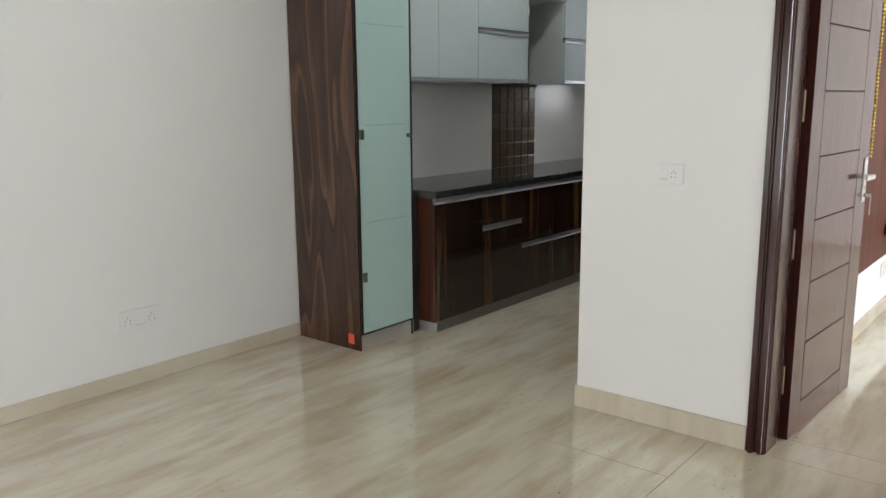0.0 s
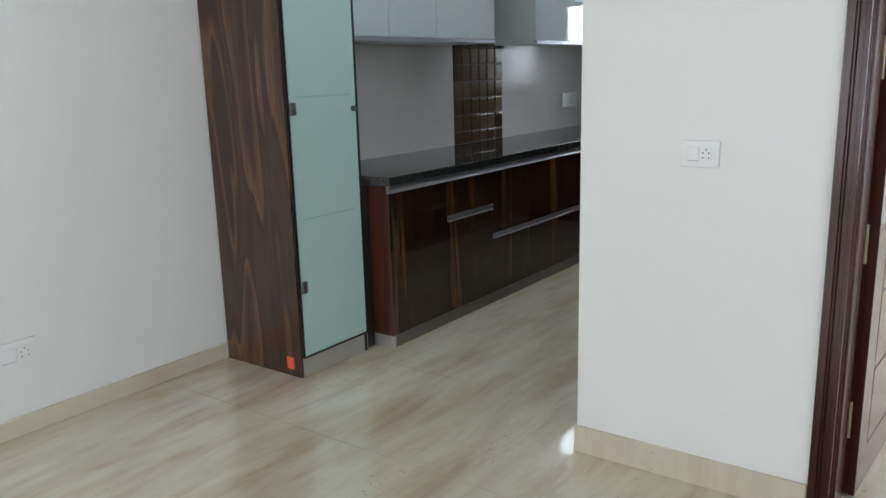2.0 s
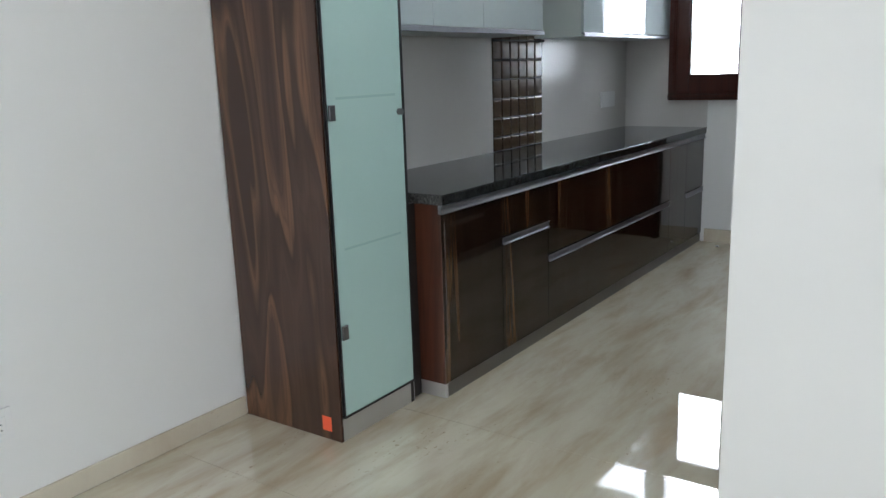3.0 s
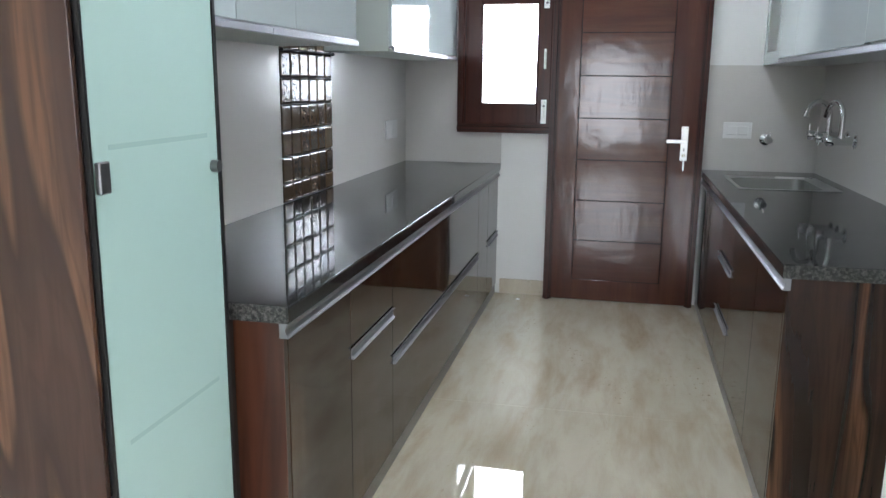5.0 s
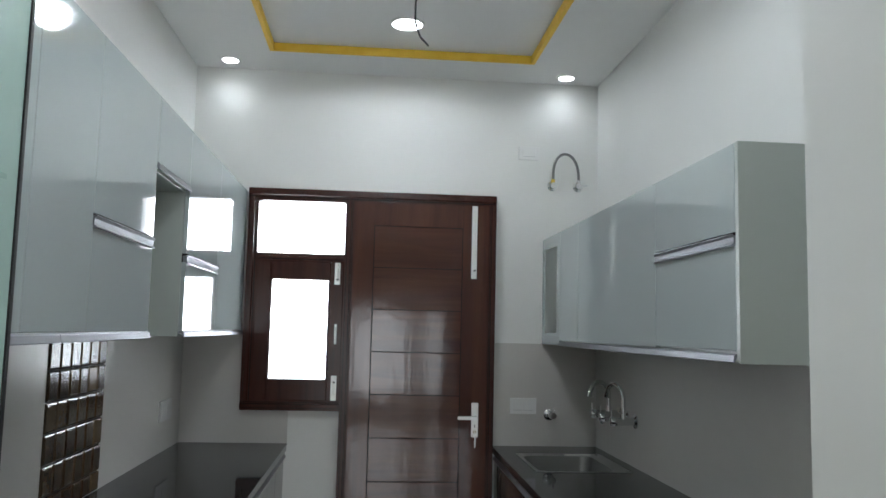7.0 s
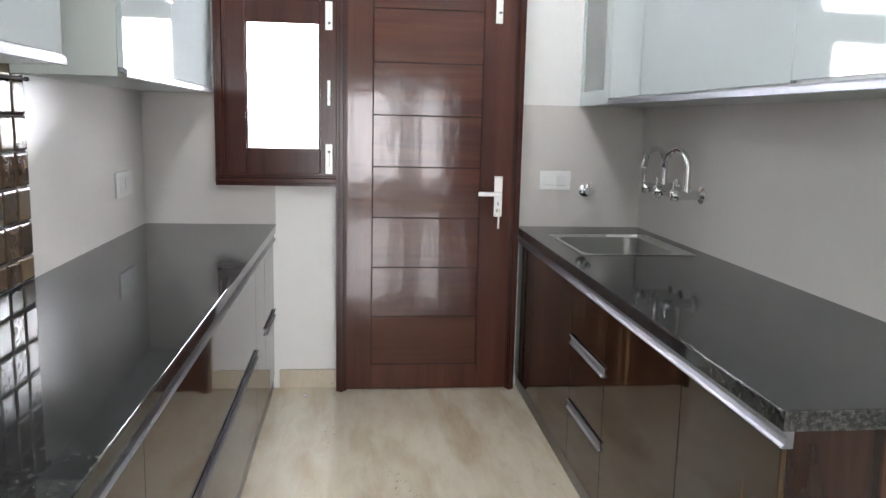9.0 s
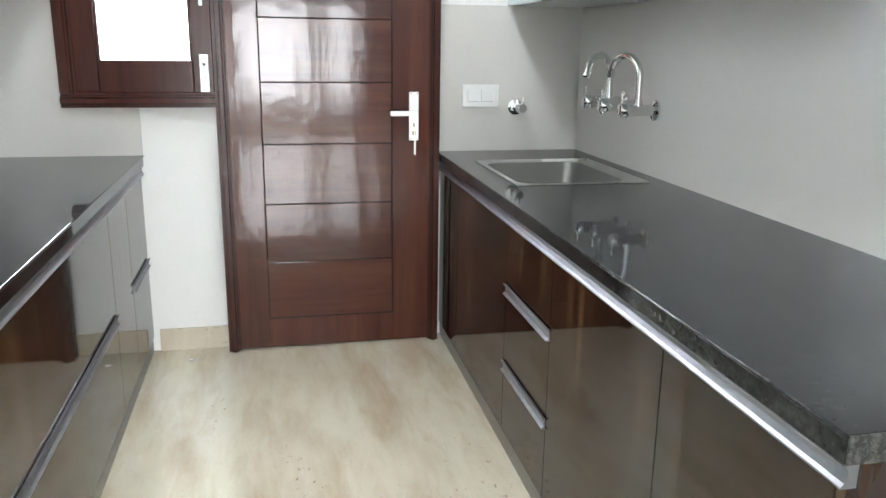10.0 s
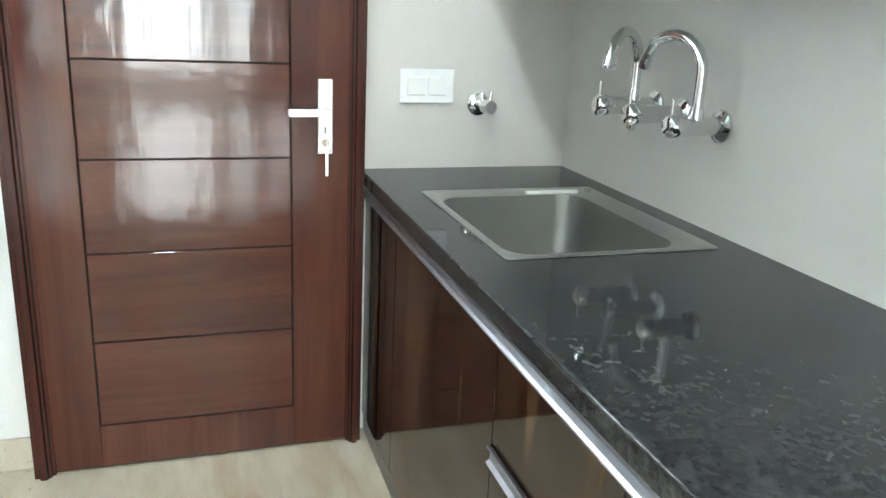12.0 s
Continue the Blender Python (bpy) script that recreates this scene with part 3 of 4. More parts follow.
# doorway to the bedroom, its leaf standing open
frame2 = structure(thing("door_2_frame", (3.1, YF, 0), "dark polished timber frame of the bedroom doorway", "door frame"))
moulding("jamb", "z", 0, 2.37, 2.666, 2.704, YF - 0.022, -0.34, 1, frame2)
moulding("jamb", "z", 0, 2.37, 2.704, 2.742, YF - 0.018, -0.34, 1, frame2)
box("rebate", 2.704, 2.727, -0.34, -0.296, 0, 2.37, frame_wood, frame2)
moulding("jamb", "z", 0, 2.37, 3.605, 3.68, YF - 0.022, YI, -1, frame2)
moulding("head", "x", 2.666, 3.68, 2.37, 2.44, YF - 0.022, YI, -1, frame2)
leaf2 = door_leaf("bedroom_door", 0.828, 2.36, "open glossy dark brown panelled bedroom door with hanging key", 0.779, True)
leaf2.matrix_basis = pose(2.754, -0.292, 0.0, 0, 0, 86.7) @ pose(0, -0.018, 0)
hinges = thing("door_hinges", (2.735, YI, 0.2), "worn brass butt hinges on the open door", "hinge")
for hz in (0.26, 0.83, 1.375, 2.1):
    box("hinge_leaf", 2.7275, 2.7305, -0.338, -0.298, hz - 0.06, hz + 0.06, brass, hinges)
    tube("knuckle", [(2.738, -0.290, hz - 0.06), (2.738, -0.290, hz + 0.06)], 0.007, brass, hinges, 10)
    for k in (-0.04, 0.0, 0.04):
        tube("screw", [(2.7305, -0.318, hz + k), (2.7325, -0.318, hz + k)], 0.005, plastic_grey, hinges, 8)


# ---- base units ----
def profile_bar(parent, xf, way, y0, y1, z0=0.790, z1=0.827):
    """The curved aluminium grip under the worktop."""
    d = [(0.0, z1), (0.009, z1), (0.0095, z1 - 0.004), (0.004, z1 - 0.010), (0.002, (z0 + z1) / 2), (0.006, z0 + 0.008), (0.011, z0 + 0.003), (0.011, z0), (-0.012, z0), (-0.012, z1)]
    return extrude("grip_profile", [(xf + way * (u + 0.002), v) for u, v in d], "y", y0, y1, alu, parent)


def grip(parent, xf, way, y0, y1, zc):
    """A recessed aluminium pull on the upper edge of a front."""
    z0, z1 = zc - 0.018, zc + 0.018
    d = [(-0.014, z1 - 0.004), (0.0, z1 - 0.004), (0.009, z1), (0.0105, z1 - 0.003), (0.003, z1 - 0.010), (0.003, z0 + 0.008), (0.0105, z0 + 0.003), (0.0095, z0), (0.0, z0), (-0.014, z0)]
    return extrude("handle", [(xf + way * u, v) for u, v in d], "y", y0 + 0.002, y1 - 0.002, alu, parent)


def base_unit(name, label, xw, xf, y0, y1, fronts, group, end=None, end_mat=None, top=0.826):
    """A floor unit between y0 and y1, its back at xw and its front face at xf. fronts: rows of (z0, z1, grip height or None)."""
    way = 1 if xf > xw else -1
    root = thing(name, ((xw + xf) / 2, (y0 + y1) / 2, 0), label, "cabinet", group)
    inner = xf - way * 0.020
    box("body", xw + way * 0.012, inner, y0 + 0.0005, y1 - 0.0005, 0.063, top, carcass_dark, root)
    box("plinth", inner + way * 0.012 - way * 0.03, inner + way * 0.015, y0 + 0.0005, y1 - 0.0005, 0.0, 0.062, plinth_shaded, root)
    for z0, z1, pull_z in fronts:
        box("drawer_front" if len(fronts) > 1 else "door", inner + way * 0.001, xf, y0 + 0.0015, y1 - 0.0015, z0, z1, walnut, root, 0.001)
        if pull_z:
            grip(root, xf, way, y0, y1, pull_z)
    profile_bar(root, xf, way, y0, y1)
    if end is not None:
        foot = 0.063 if way > 0 else 0.045
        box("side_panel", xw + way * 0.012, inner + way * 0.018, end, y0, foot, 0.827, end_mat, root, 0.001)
        box("plinth_return", xw + way * 0.05, inner + way * 0.015, end + 0.004, y0, 0.0, foot - 0.001, plinth_alu, root)
        profile_bar(root, xf, way, end - 0.004, y0 - 0.0005)
        box("edge_strip", inner + way * 0.0185, xf - way * 0.001, end + 0.001, y0 - 0.001, 0.064, 0.788, walnut, root)
    return root


def skew(root):
    """The right run stands a touch out of square: its front swings out towards the hall."""
    for part in root.children:
        for v in part.data.vertices:
            v.co.x -= 0.024 * (YB - v.co.y) / 2.7 * (XR - v.co.x) / 0.66


LF, RF = 0.626, 1.907
ONE = [(0.066, 0.786, None)]
left_units = [
    (0.030, 0.490, ONE), (0.490, 0.945, [(0.066, 0.603, 0.587), (0.609, 0.786, None)]), (0.945, 2.740, [(0.066, 0.426, 0.410), (0.432, 0.786, None)]),
    (2.740, 3.085, ONE), (3.085, 3.485, [(0.066, 0.426, 0.410), (0.432, 0.786, None)])]
for y0, y1, fr in left_units:
    base_unit("base_cabinet", "dark walnut gloss floor unit with aluminium grip", 0.0, LF, y0, y1, fr, "left run of floor units", *((0.008, red_side) if y0 < 0.1 else ()))
right_units = [
    (0.806, 1.300, ONE), (1.300, 1.940, ONE), (1.940, 2.378, [(0.066, 0.318, 0.302), (0.324, 0.584, 0.568), (0.590, 0.786, None)]), (2.378, 3.105, ONE), (3.105, 3.485, ONE)]
for y0, y1, fr in right_units:
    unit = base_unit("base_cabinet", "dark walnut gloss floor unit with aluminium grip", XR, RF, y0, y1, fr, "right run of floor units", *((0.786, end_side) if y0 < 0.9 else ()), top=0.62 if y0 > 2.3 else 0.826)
    skew(unit)


def worktop(name, label, x0, x1, y0, y1, hole=None):
    root = thing(name, ((x0 + x1) / 2, (y0 + y1) / 2, 0.828), label, "worktop")
    z0, z1 = 0.828, TOP
    if hole:
        hx0, hx1, hy0, hy1 = hole
        parts = [(x0, x1, y0 + 0.003, hy0), (x0, x1, hy1, y1), (x0, hx0, hy0, hy1), (hx1, x1, hy0, hy1)]
    else:
        parts = [(x0, x1, y0 + 0.003, y1)]
    bm = bmesh.new()
    for a, b, c, d in parts:
        add_box(bm, a, b, c, d, z0, z1)
    bmesh.ops.remove_doubles(bm, verts=bm.verts, dist=0.0005)
    finish("slab", bm, granite, root)
    bm = bmesh.new()
    add_box(bm, x0 + 0.001, x1, y0, y0 + 0.003, z0, z1 - 0.001)
    bmesh.ops.subdivide_edges(bm, edges=[e for e in bm.edges if abs(e.verts[0].co.x - e.verts[1].co.x) > 0.1], cuts=40)
    for v in bm.verts:
        if v.co.y < y0 + 0.001:
            v.co.y += random.uniform(-0.0015, 0.001)
    finish("sawn_end", bm, granite_cut, root)
    edge = x1 if x0 < 0.5 else x0
    tube("nosing", [(edge, y0 + 0.004, z1 - 0.004), (edge, y1, z1 - 0.004)], 0.004, granite, root, 8)
    return root


worktop("countertop", "black polished granite worktop with a rough sawn end", 0.0, 0.640, 0.0, YB - 0.008)
SINK = (1.982, 2.478, 2.567, 3.168)
sink_top = worktop("countertop", "black polished granite worktop let in for a sink", 1.892, XR - 0.008, 0.776, YB - 0.008, (SINK[0] + 0.012, SINK[1] - 0.012, SINK[2] + 0.012, SINK[3] - 0.012))
skew(sink_top)


def ring(bm, x0, x1, y0, y1, z, r, seg=6):
    pts = []
    for cx, cy, a0 in ((x1 - r, y1 - r, 0), (x0 + r, y1 - r, 90), (x0 + r, y0 + r, 180), (x1 - r, y0 + r, 270)):
        for k in range(seg + 1):
            a = radians(a0 + 90 * k / seg)
            pts.append(bm.verts.new((cx + r * math.cos(a), cy + r * math.sin(a), z)))
    return pts


def make_sink():
    root = thing("sink", (2.23, 2.86, 0.66), "stainless steel inset sink in the black granite worktop", "sink")
    x0, x1, y0, y1 = SINK
    bm = bmesh.new()
    rows = [ring(bm, x0, x1, y0, y1, 0.8715, 0.012), ring(bm, x0 + 0.002, x1 - 0.002, y0 + 0.002, y1 - 0.002, 0.8735, 0.012),
            ring(bm, 2.000, 2.404, 2.586, 3.096, 0.8735, 0.062), ring(bm, 2.004, 2.400, 2.590, 3.092, 0.871, 0.062), ring(bm, 2.006, 2.398, 2.592, 3.090, 0.862, 0.062),
            ring(bm, 2.014, 2.390, 2.600, 3.082, 0.70, 0.060), ring(bm, 2.028, 2.376, 2.614, 3.068, 0.680, 0.040), ring(bm, 2.06, 2.344, 2.646, 3.036, 0.672, 0.03)]
    bm2 = bmesh.new()
    lip = [[bm2.verts.new(v.co) for v in row] for row in rows[:4]]

    def skin(mesh, bands, closed):
        for a, b in zip(bands, bands[1:]):
            n = len(a)
            for i in range(n):
                mesh.faces.new((a[i], a[(i + 1) % n], b[(i + 1) % n], b[i]))
        if closed:
            mesh.faces.new(bands[-1])
        bmesh.ops.recalc_face_normals(mesh, faces=mesh.faces)
    skin(bm, rows[3:], True)
    skin(bm2, lip, False)
    bmesh.ops.delete(bm, geom=[v for v in bm.verts if not v.link_faces], context="VERTS")
    for f in bm.faces:
        f.normal_flip()
    for part, mesh, mat in (("bowl", bm, steel), ("rim", bm2, rim_steel)):
        ob = finish(part, mesh, mat, root, smooth=True)
        ob.modifiers.new("edges", "EDGE_SPLIT").split_angle = radians(40)
    tube("waste", [(2.20, 2.84, 0.673), (2.20, 2.84, 0.677)], 0.042, chrome, root, 20)
    tube("plug_knob", [(2.438, 3.10, 0.8735), (2.438, 3.10, 0.884)], 0.009, chrome, root, 12)
    # bright bar stands in for the highlight on the bowl's back edge
    box("lip", 2.25, 2.404, 3.088, 3.099, 0.8735, 0.8835, bright_plate, root, 0.001)


make_sink()


# ---- taps and valves ----
def wall_tap(y, z, knob_x, spout, label):
    """A tap on the side wall; spout: riser x, tip (x, y) and top height, or None for a plain bib tap."""
    root = thing("wall_tap" if spout else "bib_tap", (XR - 0.008, y, z), label, "tap", "chrome taps over the sink")
    xw = XR - 0.008
    tube("flange", [(xw, y, z), (xw - 0.006, y, z), (xw - 0.016, y, z)], [0.038, 0.038, 0.022], chrome, root, 28)
    tube("body", [(xw - 0.010, y, z), (knob_x + 0.050, y, z), (knob_x + 0.048, y, z), (knob_x + 0.030, y, z)], [0.021, 0.022, 0.0235, 0.0235], chrome, root, 24)
    tube("knob", [(knob_x + 0.029, y, z), (knob_x + 0.006, y, z), (knob_x, y, z)], [0.0255, 0.0255, 0.019], chrome, root, 24)
    tube("lever_pin", [(knob_x + 0.010, y, z + 0.018), (knob_x + 0.010, y, z + 0.058)], 0.0035, chrome, root, 8)
    if spout:
        xr, (tx, ty), top = spout
        a0, b0 = Vector((xr, y, 0)), Vector((tx, ty, 0))
        mid, half = (a0 + b0) / 2, (a0 - b0) / 2
        r = half.length
        rise = min(r, 0.075)
        tube("collar", [(xr, y, z + 0.012), (xr, y, z + 0.044)], [0.018, 0.0145], chrome, root, 18)
        arc = [tuple(mid + half * math.cos(a) + Vector((0, 0, top - 0.012 - rise + rise * math.sin(a)))) for a in np.linspace(0, math.pi * 0.93, 20)]
        end = (Vector(arc[-1]) - Vector(arc[-2])).normalized()
        tube("spout", [(xr, y, z + 0.03)] + arc, 0.0132, chrome, root, 18)
        tube("aerator", [arc[-1], tuple(Vector(arc[-1]) + end * 0.022)], 0.0150, chrome, root, 18)
    else:
        tube("nozzle", [(knob_x + 0.02, y, z - 0.010), (knob_x + 0.018, y, z - 0.036)], [0.013, 0.011], chrome, root, 16)


wall_tap(2.985, 1.124, 2.372, (2.478, (2.335, 2.870), 1.316), "chrome wall tap with a swan-neck spout")
wall_tap(2.862, 1.118, 2.386, None, "short chrome bib tap between two swan-neck taps")
wall_tap(2.712, 1.112, 2.402, (2.474, (2.436, 2.880), 1.316), "chrome wall tap with a swan-neck spout")


def angle_valve(x, z):
    root = thing("angle_valve", (x, YB - 0.008, z), "small chrome angle valve on the tiled wall", "valve")
    y = YB - 0.008
    tube("flange", [(x, y, z), (x, y - 0.006, z), (x, y - 0.016, z)], [0.034, 0.034, 0.018], chrome, root, 24)
    tube("body", [(x, y - 0.012, z), (x, y - 0.055, z)], 0.016, chrome, root, 18)
    tube("knob", [(x + 0.006, y - 0.050, z), (x + 0.012, y - 0.085, z)], [0.021, 0.019], chrome, root, 18)
    tube("lever", [(x + 0.012, y - 0.072, z + 0.016), (x + 0.016, y - 0.072, z + 0.046)], 0.004, chrome, root, 8)
    tube("outlet", [(x, y - 0.035, z + 0.012), (x, y - 0.035, z + 0.036)], [0.011, 0.010], chrome, root, 12)


angle_valve(2.246, 1.064)

pipe = thing("water_heater_hose", (2.336, YB, 2.51), "braided hose looped between two wall outlets", "hose")
for px, m in ((2.254, gold), (2.420, chrome)):
    tube("outlet", [(px, YB, 2.506), (px, YB - 0.005, 2.506), (px, YB - 0.01, 2.506), (px, YB - 0.05, 2.506)], [0.032, 0.032, 0.02, 0.018], chrome, pipe, 18)
    tube("nut", [(px, YB - 0.028, 2.512), (px, YB - 0.03, 2.546)], 0.013, m, pipe, 12)
tube("lever", [(2.432, YB - 0.05, 2.506), (2.475, YB - 0.05, 2.51)], 0.005, chrome, pipe, 8)
loop = [(2.337 - 0.083 * math.cos(a) - 0.01 * math.sin(a), YB - 0.03 - 0.02 * math.sin(a), 2.543 + 0.165 * math.sin(a) ** 0.75) for a in np.linspace(0, math.pi, 21)]
tube("hose", loop, 0.0085, rubber, pipe, 12)


# ---- wall cabinets ----
def upper_profile(parent, xf, way, y0, y1, z):
    """The pale grip bar under a wall cabinet."""
    d = [(-0.016, z - 0.002), (0.002, z - 0.002), (0.008, z - 0.008), (0.010, z - 0.026), (0.007, z - 0.028), (-0.004, z - 0.012), (-0.016, z - 0.014)]
    return extrude("grip_profile", [(xf + way * u, v) for u, v in d], "y", y0, y1, alu, parent)


def wall_unit(name, label, xw, xf, y0, y1, z0, z1, shutters, group, grips=(), bars=()):
    """A wall cabinet; shutters: rows of (y0, y1, z0, z1); grips: (y0, y1, z); bars: (y0, y1) under it."""
    way = 1 if xf > xw else -1
    root = thing(name, ((xw + xf) / 2, (y0 + y1) / 2, z0), label, "cabinet", group)
    inner = xf - way * 0.019
    box("body", xw + way * 0.0085, inner, y0, y1, z0, z1, side_board, root, 0.001)
    for a, b, c, d in shutters:
        box("shutter", inner + way * 0.001, xf, a + 0.001, b - 0.001, c, d, acrylic, root, 0.0012)
    for a, b, c in grips:
        box("slot", inner + way * 0.0005, inner + way * 0.003, a, b, c - 0.018, c + 0.020, groove_dark, root)
        grip(root, xf, way, a, b, c - 0.004)
    for a, b in bars:
        upper_profile(root, xf, way, a, b, z0 + 0.026)
    return root


UL, UZ = 0.340, 2.400
wall_unit("wall_cabinet", "pale grey gloss wall cabinet with aluminium grips", 0, UL, -0.068, 1.445, 1.520, UZ,
          [(-0.068, 0.41, 1.546, UZ), (0.41, 0.83, 1.546, UZ), (0.83, 1.445, 1.546, 1.846), (0.83, 1.445, 1.882, UZ)], "left wall cabinets",
          [(0.83, 1.445, 1.862)], [(-0.068, 0.63), (0.632, 1.445)])
wall_unit("wall_cabinet", "shallow pale grey gloss cabinet bridging the chimney gap", 0, UL, 1.447, 1.960, 2.132, UZ,
          [(1.447, 1.960, 2.158, UZ)], "left wall cabinets", (), [(1.447, 1.960)])
wall_unit("wall_cabinet", "pale grey gloss wall cabinet with aluminium grips", 0, UL, 1.962, YB - 0.01, 1.520, UZ,
          [(1.962, 2.64, 1.546, 1.834), (1.962, 2.64, 1.870, UZ), (2.64, YB - 0.01, 1.546, UZ)], "left wall cabinets",
          [(1.962, 2.64, 1.850)], [(1.962, YB - 0.012)])
UR, RZ0, RZ1 = 2.196, 1.500, 2.152
right_up = wall_unit("wall_cabinet", "pale grey gloss wall cabinet with aluminium grips", XR, UR, 0.7785, 3.000, RZ0, RZ1,
          [(0.780, 1.45, 1.534, 1.848), (0.780, 1.45, 1.884, RZ1), (1.45, 2.60, 1.528, RZ1), (2.60, 3.000, 1.528, RZ1)], "right wall cabinets",
          [(0.780, 1.45, 1.864)], [(0.780, 1.44), (1.441, 2.24), (2.241, 3.000)])
box("end_panel", XR - 0.01, UR + 0.001, 0.757, 0.778, RZ0 - 0.004, RZ1 + 0.002, side_board, right_up, 0.001)
glass_cab = thing("display_cabinet", (2.4, 3.24, RZ0), "pale grey wall cabinet with a frosted glass door", "cabinet", "right wall cabinets")
gy0, gy1 = 3.002, YB - 0.01
boxes("body", [(UR + 0.02, XR - 0.009, gy0, gy0 + 0.018, RZ0, RZ1), (UR + 0.02, XR - 0.009, gy1 - 0.018, gy1, RZ0, RZ1), (UR + 0.02, XR - 0.009, gy0 + 0.018, gy1 - 0.018, RZ0, RZ0 + 0.018),
               (UR + 0.02, XR - 0.009, gy0 + 0.018, gy1 - 0.018, RZ1 - 0.018, RZ1), (XR - 0.016, XR - 0.009, gy0 + 0.018, gy1 - 0.018, RZ0 + 0.018, RZ1 - 0.018)], side_board, glass_cab)
boxes("door_frame", [(UR, UR + 0.019, gy0, gy0 + 0.085, RZ0, RZ1), (UR, UR + 0.019, gy1 - 0.055, gy1, RZ0, RZ1), (UR, UR + 0.019, gy0 + 0.085, gy1 - 0.055, RZ0, RZ0 + 0.07), (UR, UR + 0.019, gy0 + 0.085, gy1 - 0.055, RZ1 - 0.07, RZ1)], acrylic, glass_cab)
box("pane", UR + 0.006, UR + 0.011, gy0 + 0.085, gy1 - 0.055, RZ0 + 0.07, RZ1 - 0.07, frost_grey, glass_cab)

# thin rail across the head of the mosaic
rod = thing("utensil_rail", (0.014, 1.76, 1.508), "thin black rail with end knobs across the mosaic", "rail")
tube("bar", [(0.014, 1.464, 1.508), (0.014, 2.072, 1.508)], 0.0045, black_wire, rod, 10)
for ry in (1.466, 2.070):
    tube("end_knob", [(0.014, ry - 0.006, 1.508), (0.014, ry + 0.006, 1.508)], 0.0075, black_wire, rod, 12)
    tube("bracket", [(-0.004, ry, 1.508), (0.014, ry, 1.508)], 0.0045, black_wire, rod, 8)

# ---- tall frosted-glass cabinet ----
PX, PY0, PY1, PZ = 0.518, -0.530, -0.075, 2.400
tall = thing("tall_cabinet", (PX / 2, (PY0 + PY1) / 2, 0), "tall walnut cabinet with a frosted green glass door", "cabinet")
box("side_panel", 0.002, PX, PY0, PY0 + 0.012, 0.0, PZ, walnut_side, tall, 0.001)
box("side_panel", 0.002, PX, PY1 - 0.018, PY1, 0.0, PZ, carcass_dark, tall)
box("back", 0.002, 0.012, PY0 + 0.0125, PY1 - 0.018, 0.09, PZ, side_board, tall)
box("lining", 0.013, PX - 0.012, PY0 + 0.0122, PY0 + 0.024, 0.11, PZ - 0.02, side_board, tall)
box("lining", 0.013, PX - 0.012, PY1 - 0.022, PY1 - 0.0182, 0.11, PZ - 0.02, side_board, tall)
for z in (0.09, 0.725, 1.262, 1.80, PZ - 0.02):
    box("shelf", 0.013, PX - 0.002, PY0 + 0.0245, PY1 - 0.0225, z, z + 0.018, side_board, tall)
    # thin darker strip on the glass paints the shelf's shade showing through
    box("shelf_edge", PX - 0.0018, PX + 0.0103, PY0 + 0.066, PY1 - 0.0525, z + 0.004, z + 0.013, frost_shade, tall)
box("plinth", PX - 0.04, PX - 0.002, PY0 + 0.0125, PY1 + 0.006, 0.0, 0.088, plinth_alu, tall)
box("glass_door", PX + 0.002, PX + 0.010, PY0 + 0.019, PY1 - 0.012, 0.103, PZ - 0.006, frost, tall, 0.001)
boxes("edge_profile", [(PX + 0.001, PX + 0.012, PY0 + 0.0125, PY0 + 0.0185, 0.095, PZ), (PX + 0.001, PX + 0.013, PY1 - 0.0115, PY1 - 0.0005, 0.095, PZ),
                       (PX + 0.001, PX + 0.011, PY0 + 0.019, PY1 - 0.012, 0.093, 0.1025)], black_edge, tall)
for z in (0.427, 1.222, 2.05):
    box("clamp_hinge", PX + 0.0102, PX + 0.021, PY0 + 0.022, PY0 + 0.052, z - 0.027, z + 0.027, dark_steel, tall, 0.002)
tube("knob", [(PX + 0.010, PY1 - 0.035, 1.205), (PX + 0.026, PY1 - 0.035, 1.205)], 0.013, dark_steel, tall)
box("sticker", 0.424, 0.470, PY0 - 0.0012, PY0 - 0.0002, 0.034, 0.092, sticker_red, tall)
box("filler", 0.002, PX - 0.02, PY1 + 0.001, 0.006, 0.0, 0.83, carcass_dark, tall)


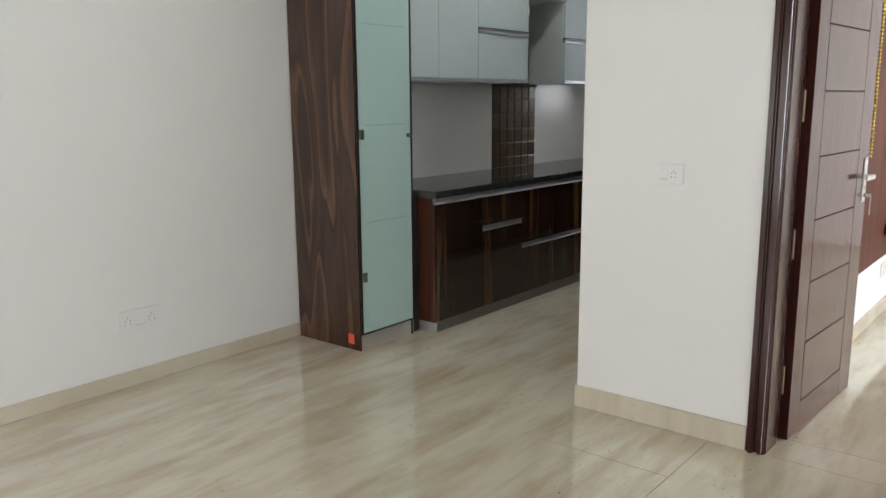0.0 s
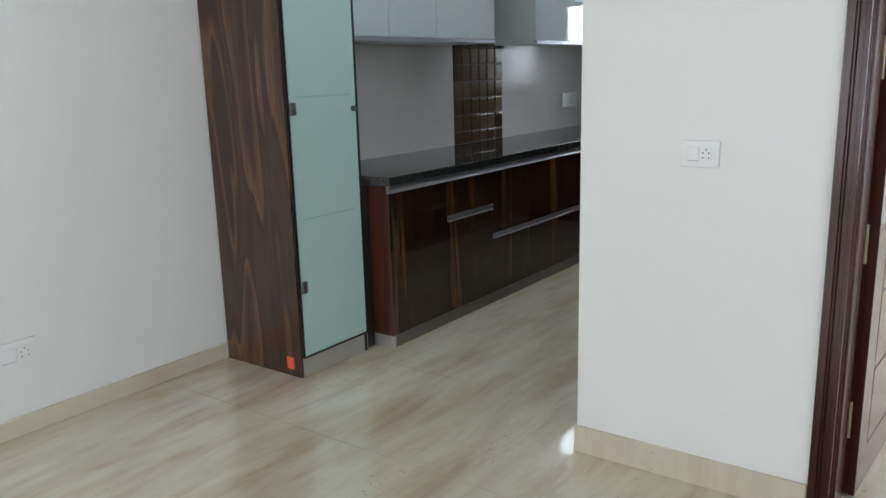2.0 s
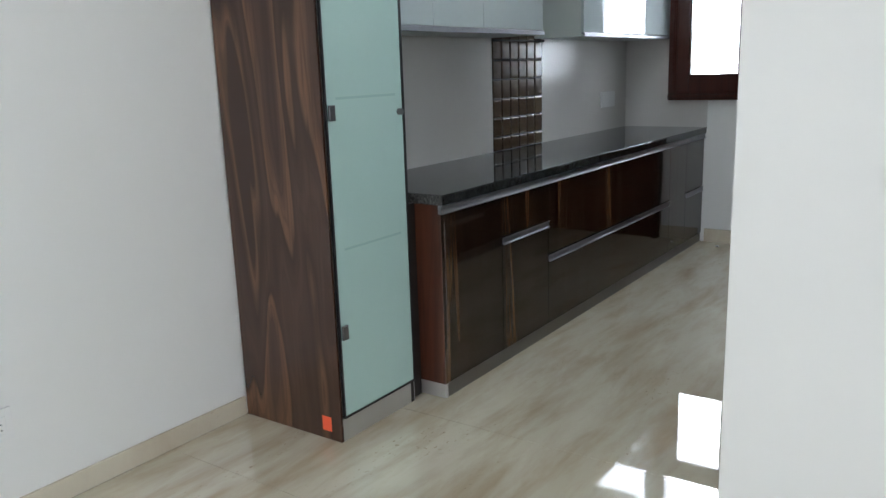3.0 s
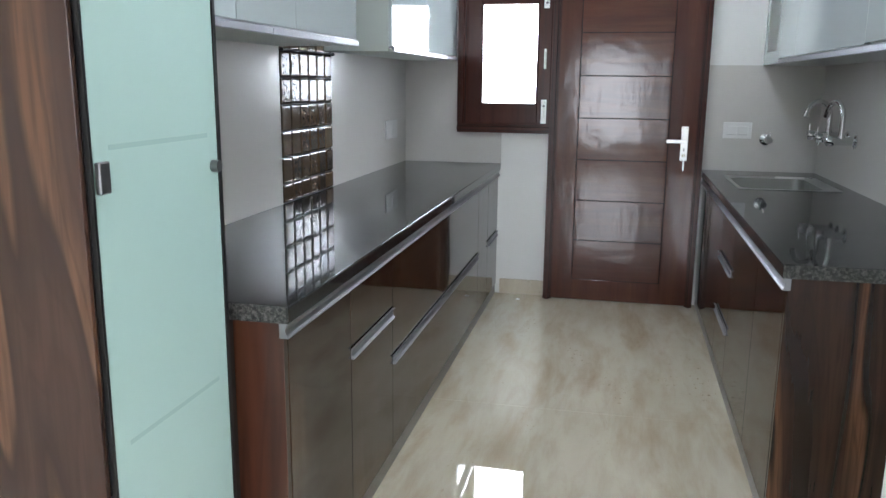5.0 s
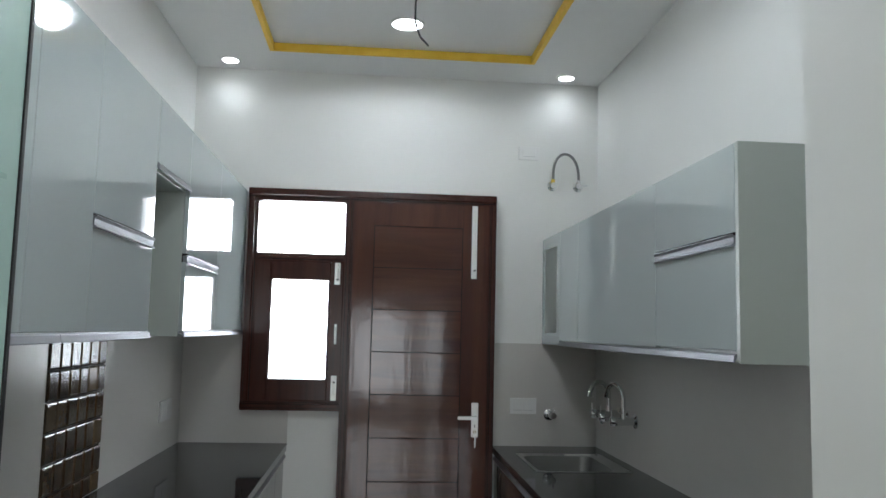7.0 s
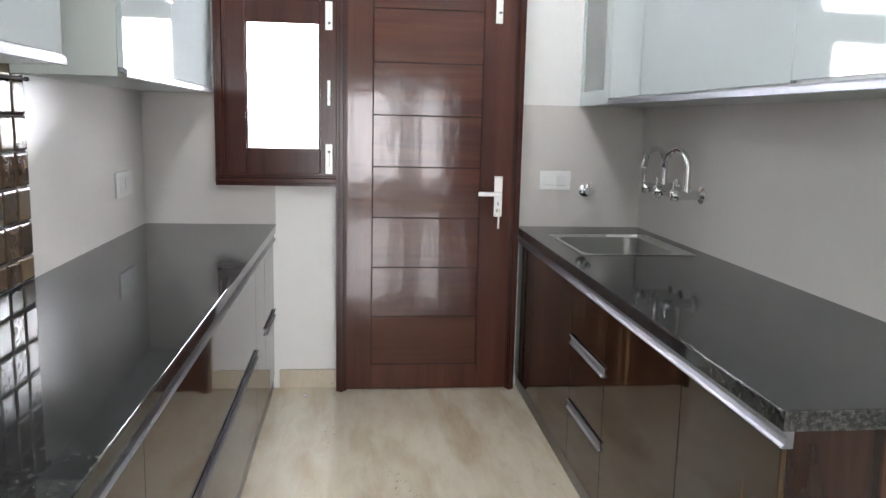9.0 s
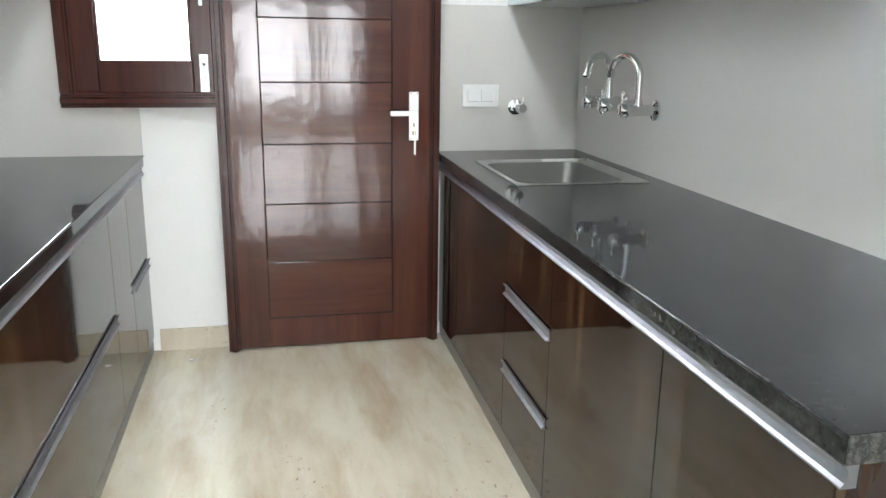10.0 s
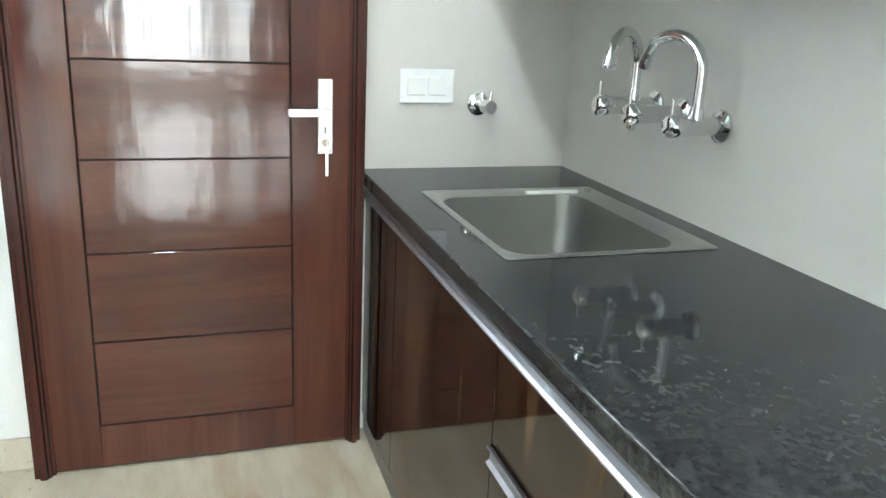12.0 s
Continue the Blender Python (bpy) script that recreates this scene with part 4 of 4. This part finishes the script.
# ---- plates, switches, lamps ----
def plate(name, at, turn, w, h, modules, label):
    """A white modular plate facing -y before the turn; modules: 's' switch, 'p' socket, 'b' blank."""
    root = new(name)
    tagged(root, label, "switch", "")
    box("plate", -w / 2, w / 2, -0.010, 0.0, -h / 2, h / 2, plastic, root, 0.0025, 2)
    n = len(modules)
    mw = (w - 0.04) / max(n, 1)
    for i, kind in enumerate(modules):
        x = -w / 2 + 0.02 + mw * (i + 0.5)
        mh = h * 0.54
        if kind == "s":
            rocker = box("rocker", x - mw * 0.46, x + mw * 0.46, -0.0145, -0.010, -mh / 2, mh / 2, plastic, root, 0.0015)
            # grey strip paints the shade line along the rocker's lower edge
            box("shadow_gap", x - mw * 0.40, x + mw * 0.40, -0.0155, -0.0145, -mh / 2 - 0.0005, -mh / 2 + 0.003, plastic_shade, root)
        elif kind == "p":
            box("socket", x - mw * 0.46, x + mw * 0.46, -0.013, -0.010, -mh / 2, mh / 2, plastic, root, 0.001)
            for dx, dz in ((0, 0.3), (-0.22, -0.25), (0.22, -0.25), (-0.22, 0.08), (0.22, 0.08)):
                tube("pin_hole", [(x + dx * mw, -0.0128, dz * mh), (x + dx * mw, -0.0136, dz * mh)], 0.0028, plastic_grey, root, 8)
        else:
            box("blank", x - mw * 0.47, x + mw * 0.47, -0.012, -0.010, -mh / 2, mh / 2, plastic, root, 0.001)
    root.matrix_basis = pose(*at, 0, 0, turn)
    return root


plate("wall_socket", (XL, -1.566, 0.334), 90, 0.235, 0.104, "psp", "white triple wall socket low on the white wall")
plate("wall_socket", (2.289, YF, 1.102), 0, 0.120, 0.082, "sp", "white switch and socket on the dividing wall")
plate("wall_socket", (0.0, 3.121, 1.095), 90, 0.25, 0.115, "bb", "blank white plate on the tiled wall")
plate("wall_switch", (2.082, YB - 0.008, 1.115), 0, 0.166, 0.098, "ss", "white double switch beside the kitchen door")
plate("wall_switch", (2.100, YB, 2.713), 0, 0.132, 0.086, "s", "white heater switch high on the wall")

for dx, dy in DOWNLIGHTS:
    dl = thing("downlight", (dx, dy, CEIL), "round white recessed downlight, switched on", "lamp", "kitchen downlights")
    tube("rim", [(dx, dy, CEIL), (dx, dy, CEIL - 0.004), (dx, dy, CEIL - 0.006)], [0.060, 0.060, 0.050], plastic, dl, 28)
    tube("diffuser", [(dx, dy, CEIL - 0.006), (dx, dy, CEIL - 0.0075)], 0.048, lamp_glow, dl, 28)
# the added fill lamp gets the same fitting as the real one
for dx, dy in TRAY_AND_FILL_LAMPS:
    dl = thing("ceiling_lamp", (dx, dy, TZ), "round white lamp in the ceiling tray, switched on; the hall-side one added", "lamp", "lamps in the ceiling tray")
    tube("rim", [(dx, dy, TZ), (dx, dy, TZ - 0.008), (dx, dy, TZ - 0.010)], [0.092, 0.092, 0.082], plastic, dl, 32)
    tube("diffuser", [(dx, dy, TZ - 0.010), (dx, dy, TZ - 0.012)], 0.080, lamp_glow, dl, 32)
wire = thing("hanging_cable", (1.245, 1.50, TZ), "loose black cable hanging from the ceiling tray", "cable")
tube("cable", [(1.245, 1.50, TZ), (1.258, 1.50, 3.04), (1.272, 1.50, 2.93), (1.262, 1.50, 2.83), (1.262, 1.50, 2.76), (1.282, 1.50, 2.70), (1.316, 1.50, 2.664)], 0.0038, black_wire, wire, 8)

# ---- bedroom wall unit seen past the open door ----
tv = thing("wall_panel_unit", (2.7, 2.0, 0.47), "red-brown veneered wall panel with a shelf, hung on the bedroom wall", "wall unit")
box("panel", XBED + 0.001, 2.720, 0.975, 3.40, 0.462, 2.30, red_wood, tv, 0.002)
box("shelf", 2.7205, 2.98, 1.65, 3.2, 0.60, 0.66, red_wood, tv, 0.003)
bm = bmesh.new()
for k in range(60):
    bmesh.ops.create_icosphere(bm, subdivisions=1, radius=0.009, matrix=Matrix.Translation((2.726, 1.05, 1.10 + 0.02 * k)))
finish("bead_strip", bm, gold, tv, True, "stuff")
tagged(tv.children[-1], "gold bead strip")
plate("wall_socket", (XBED, 2.13, 0.30), 90, 0.15, 0.09, "p", "white socket on the bedroom wall under the panel")
chip = thing("stone_chip", (0.795, 3.335, 0), "small white chip of plaster on the floor", "debris")
bm = bmesh.new()
bmesh.ops.create_icosphere(bm, subdivisions=1, radius=0.014, matrix=Matrix.LocRotScale((0.795, 3.335, 0.006), None, (1.0, 0.7, 0.45)))
for v in bm.verts:
    v.co += Vector((random.uniform(-1, 1), random.uniform(-1, 1), random.uniform(-0.3, 0.3))) * 0.003
finish("chip", bm, plastic, chip)

# ---- pieces: floor slabs and mosaic tiles ----
JOINT = 0.0011
for x0, x1, y0, y1 in [(0, 2.516, YH, -0.9), (0, 2.516, -0.9, YI), (2.516, XE, YH, YF), (2.516, XE, YF, -0.27), (0, 2.6, YI, 1.6), (0, 2.6, 1.6, YB + 0.2), (2.6, XE, -0.27, 1.9), (2.6, XE, 1.9, YBED)]:
    box("slab", x0 + JOINT, x1 - JOINT, y0 + JOINT, y1 - JOINT, -0.004, 0.0, marble, box_floor)
strip = structure(box("mosaic_strip", XL, -0.004, 1.464, 2.074, TOP, 2.062, grout), "bronze mosaic tile strip behind the cooking place", "mosaic")
COLS, th = 6, 0.111
tw, short = 0.61 / COLS, 0.082                 # the lowest row is cut to fit the worktop


def tile_mesh(height):
    bm = bmesh.new()
    add_box(bm, 0, 0.0095, -tw / 2 + 0.0035, tw / 2 - 0.0035, -height / 2 + 0.0035, height / 2 - 0.0035)
    bmesh.ops.inset_individual(bm, faces=[f for f in bm.faces if f.normal.x > 0.9], thickness=0.010, depth=0.003)
    bmesh.ops.bevel(bm, geom=[e for e in bm.edges if max(v.co.x for v in e.verts) > 0.005], offset=0.0015, segments=1, affect="EDGES")
    me = bpy.data.meshes.new("tile")
    bm.to_mesh(me)
    bm.free()
    me.materials.append(mosaic)
    return me


cut_tile, full_tile = tile_mesh(short), tile_mesh(th)
levels = [(TOP + short / 2, cut_tile)] + [(TOP + short + th * (j + 0.5), full_tile) for j in range(10)]
for i in range(COLS):
    for z, me in levels:
        ob = new("tile", me)
        ob.matrix_basis = pose(-0.006, 1.464 + tw * (i + 0.5), z, 0, random.uniform(-0.4, 0.4), random.uniform(-0.4, 0.4))
        under(ob, strip)
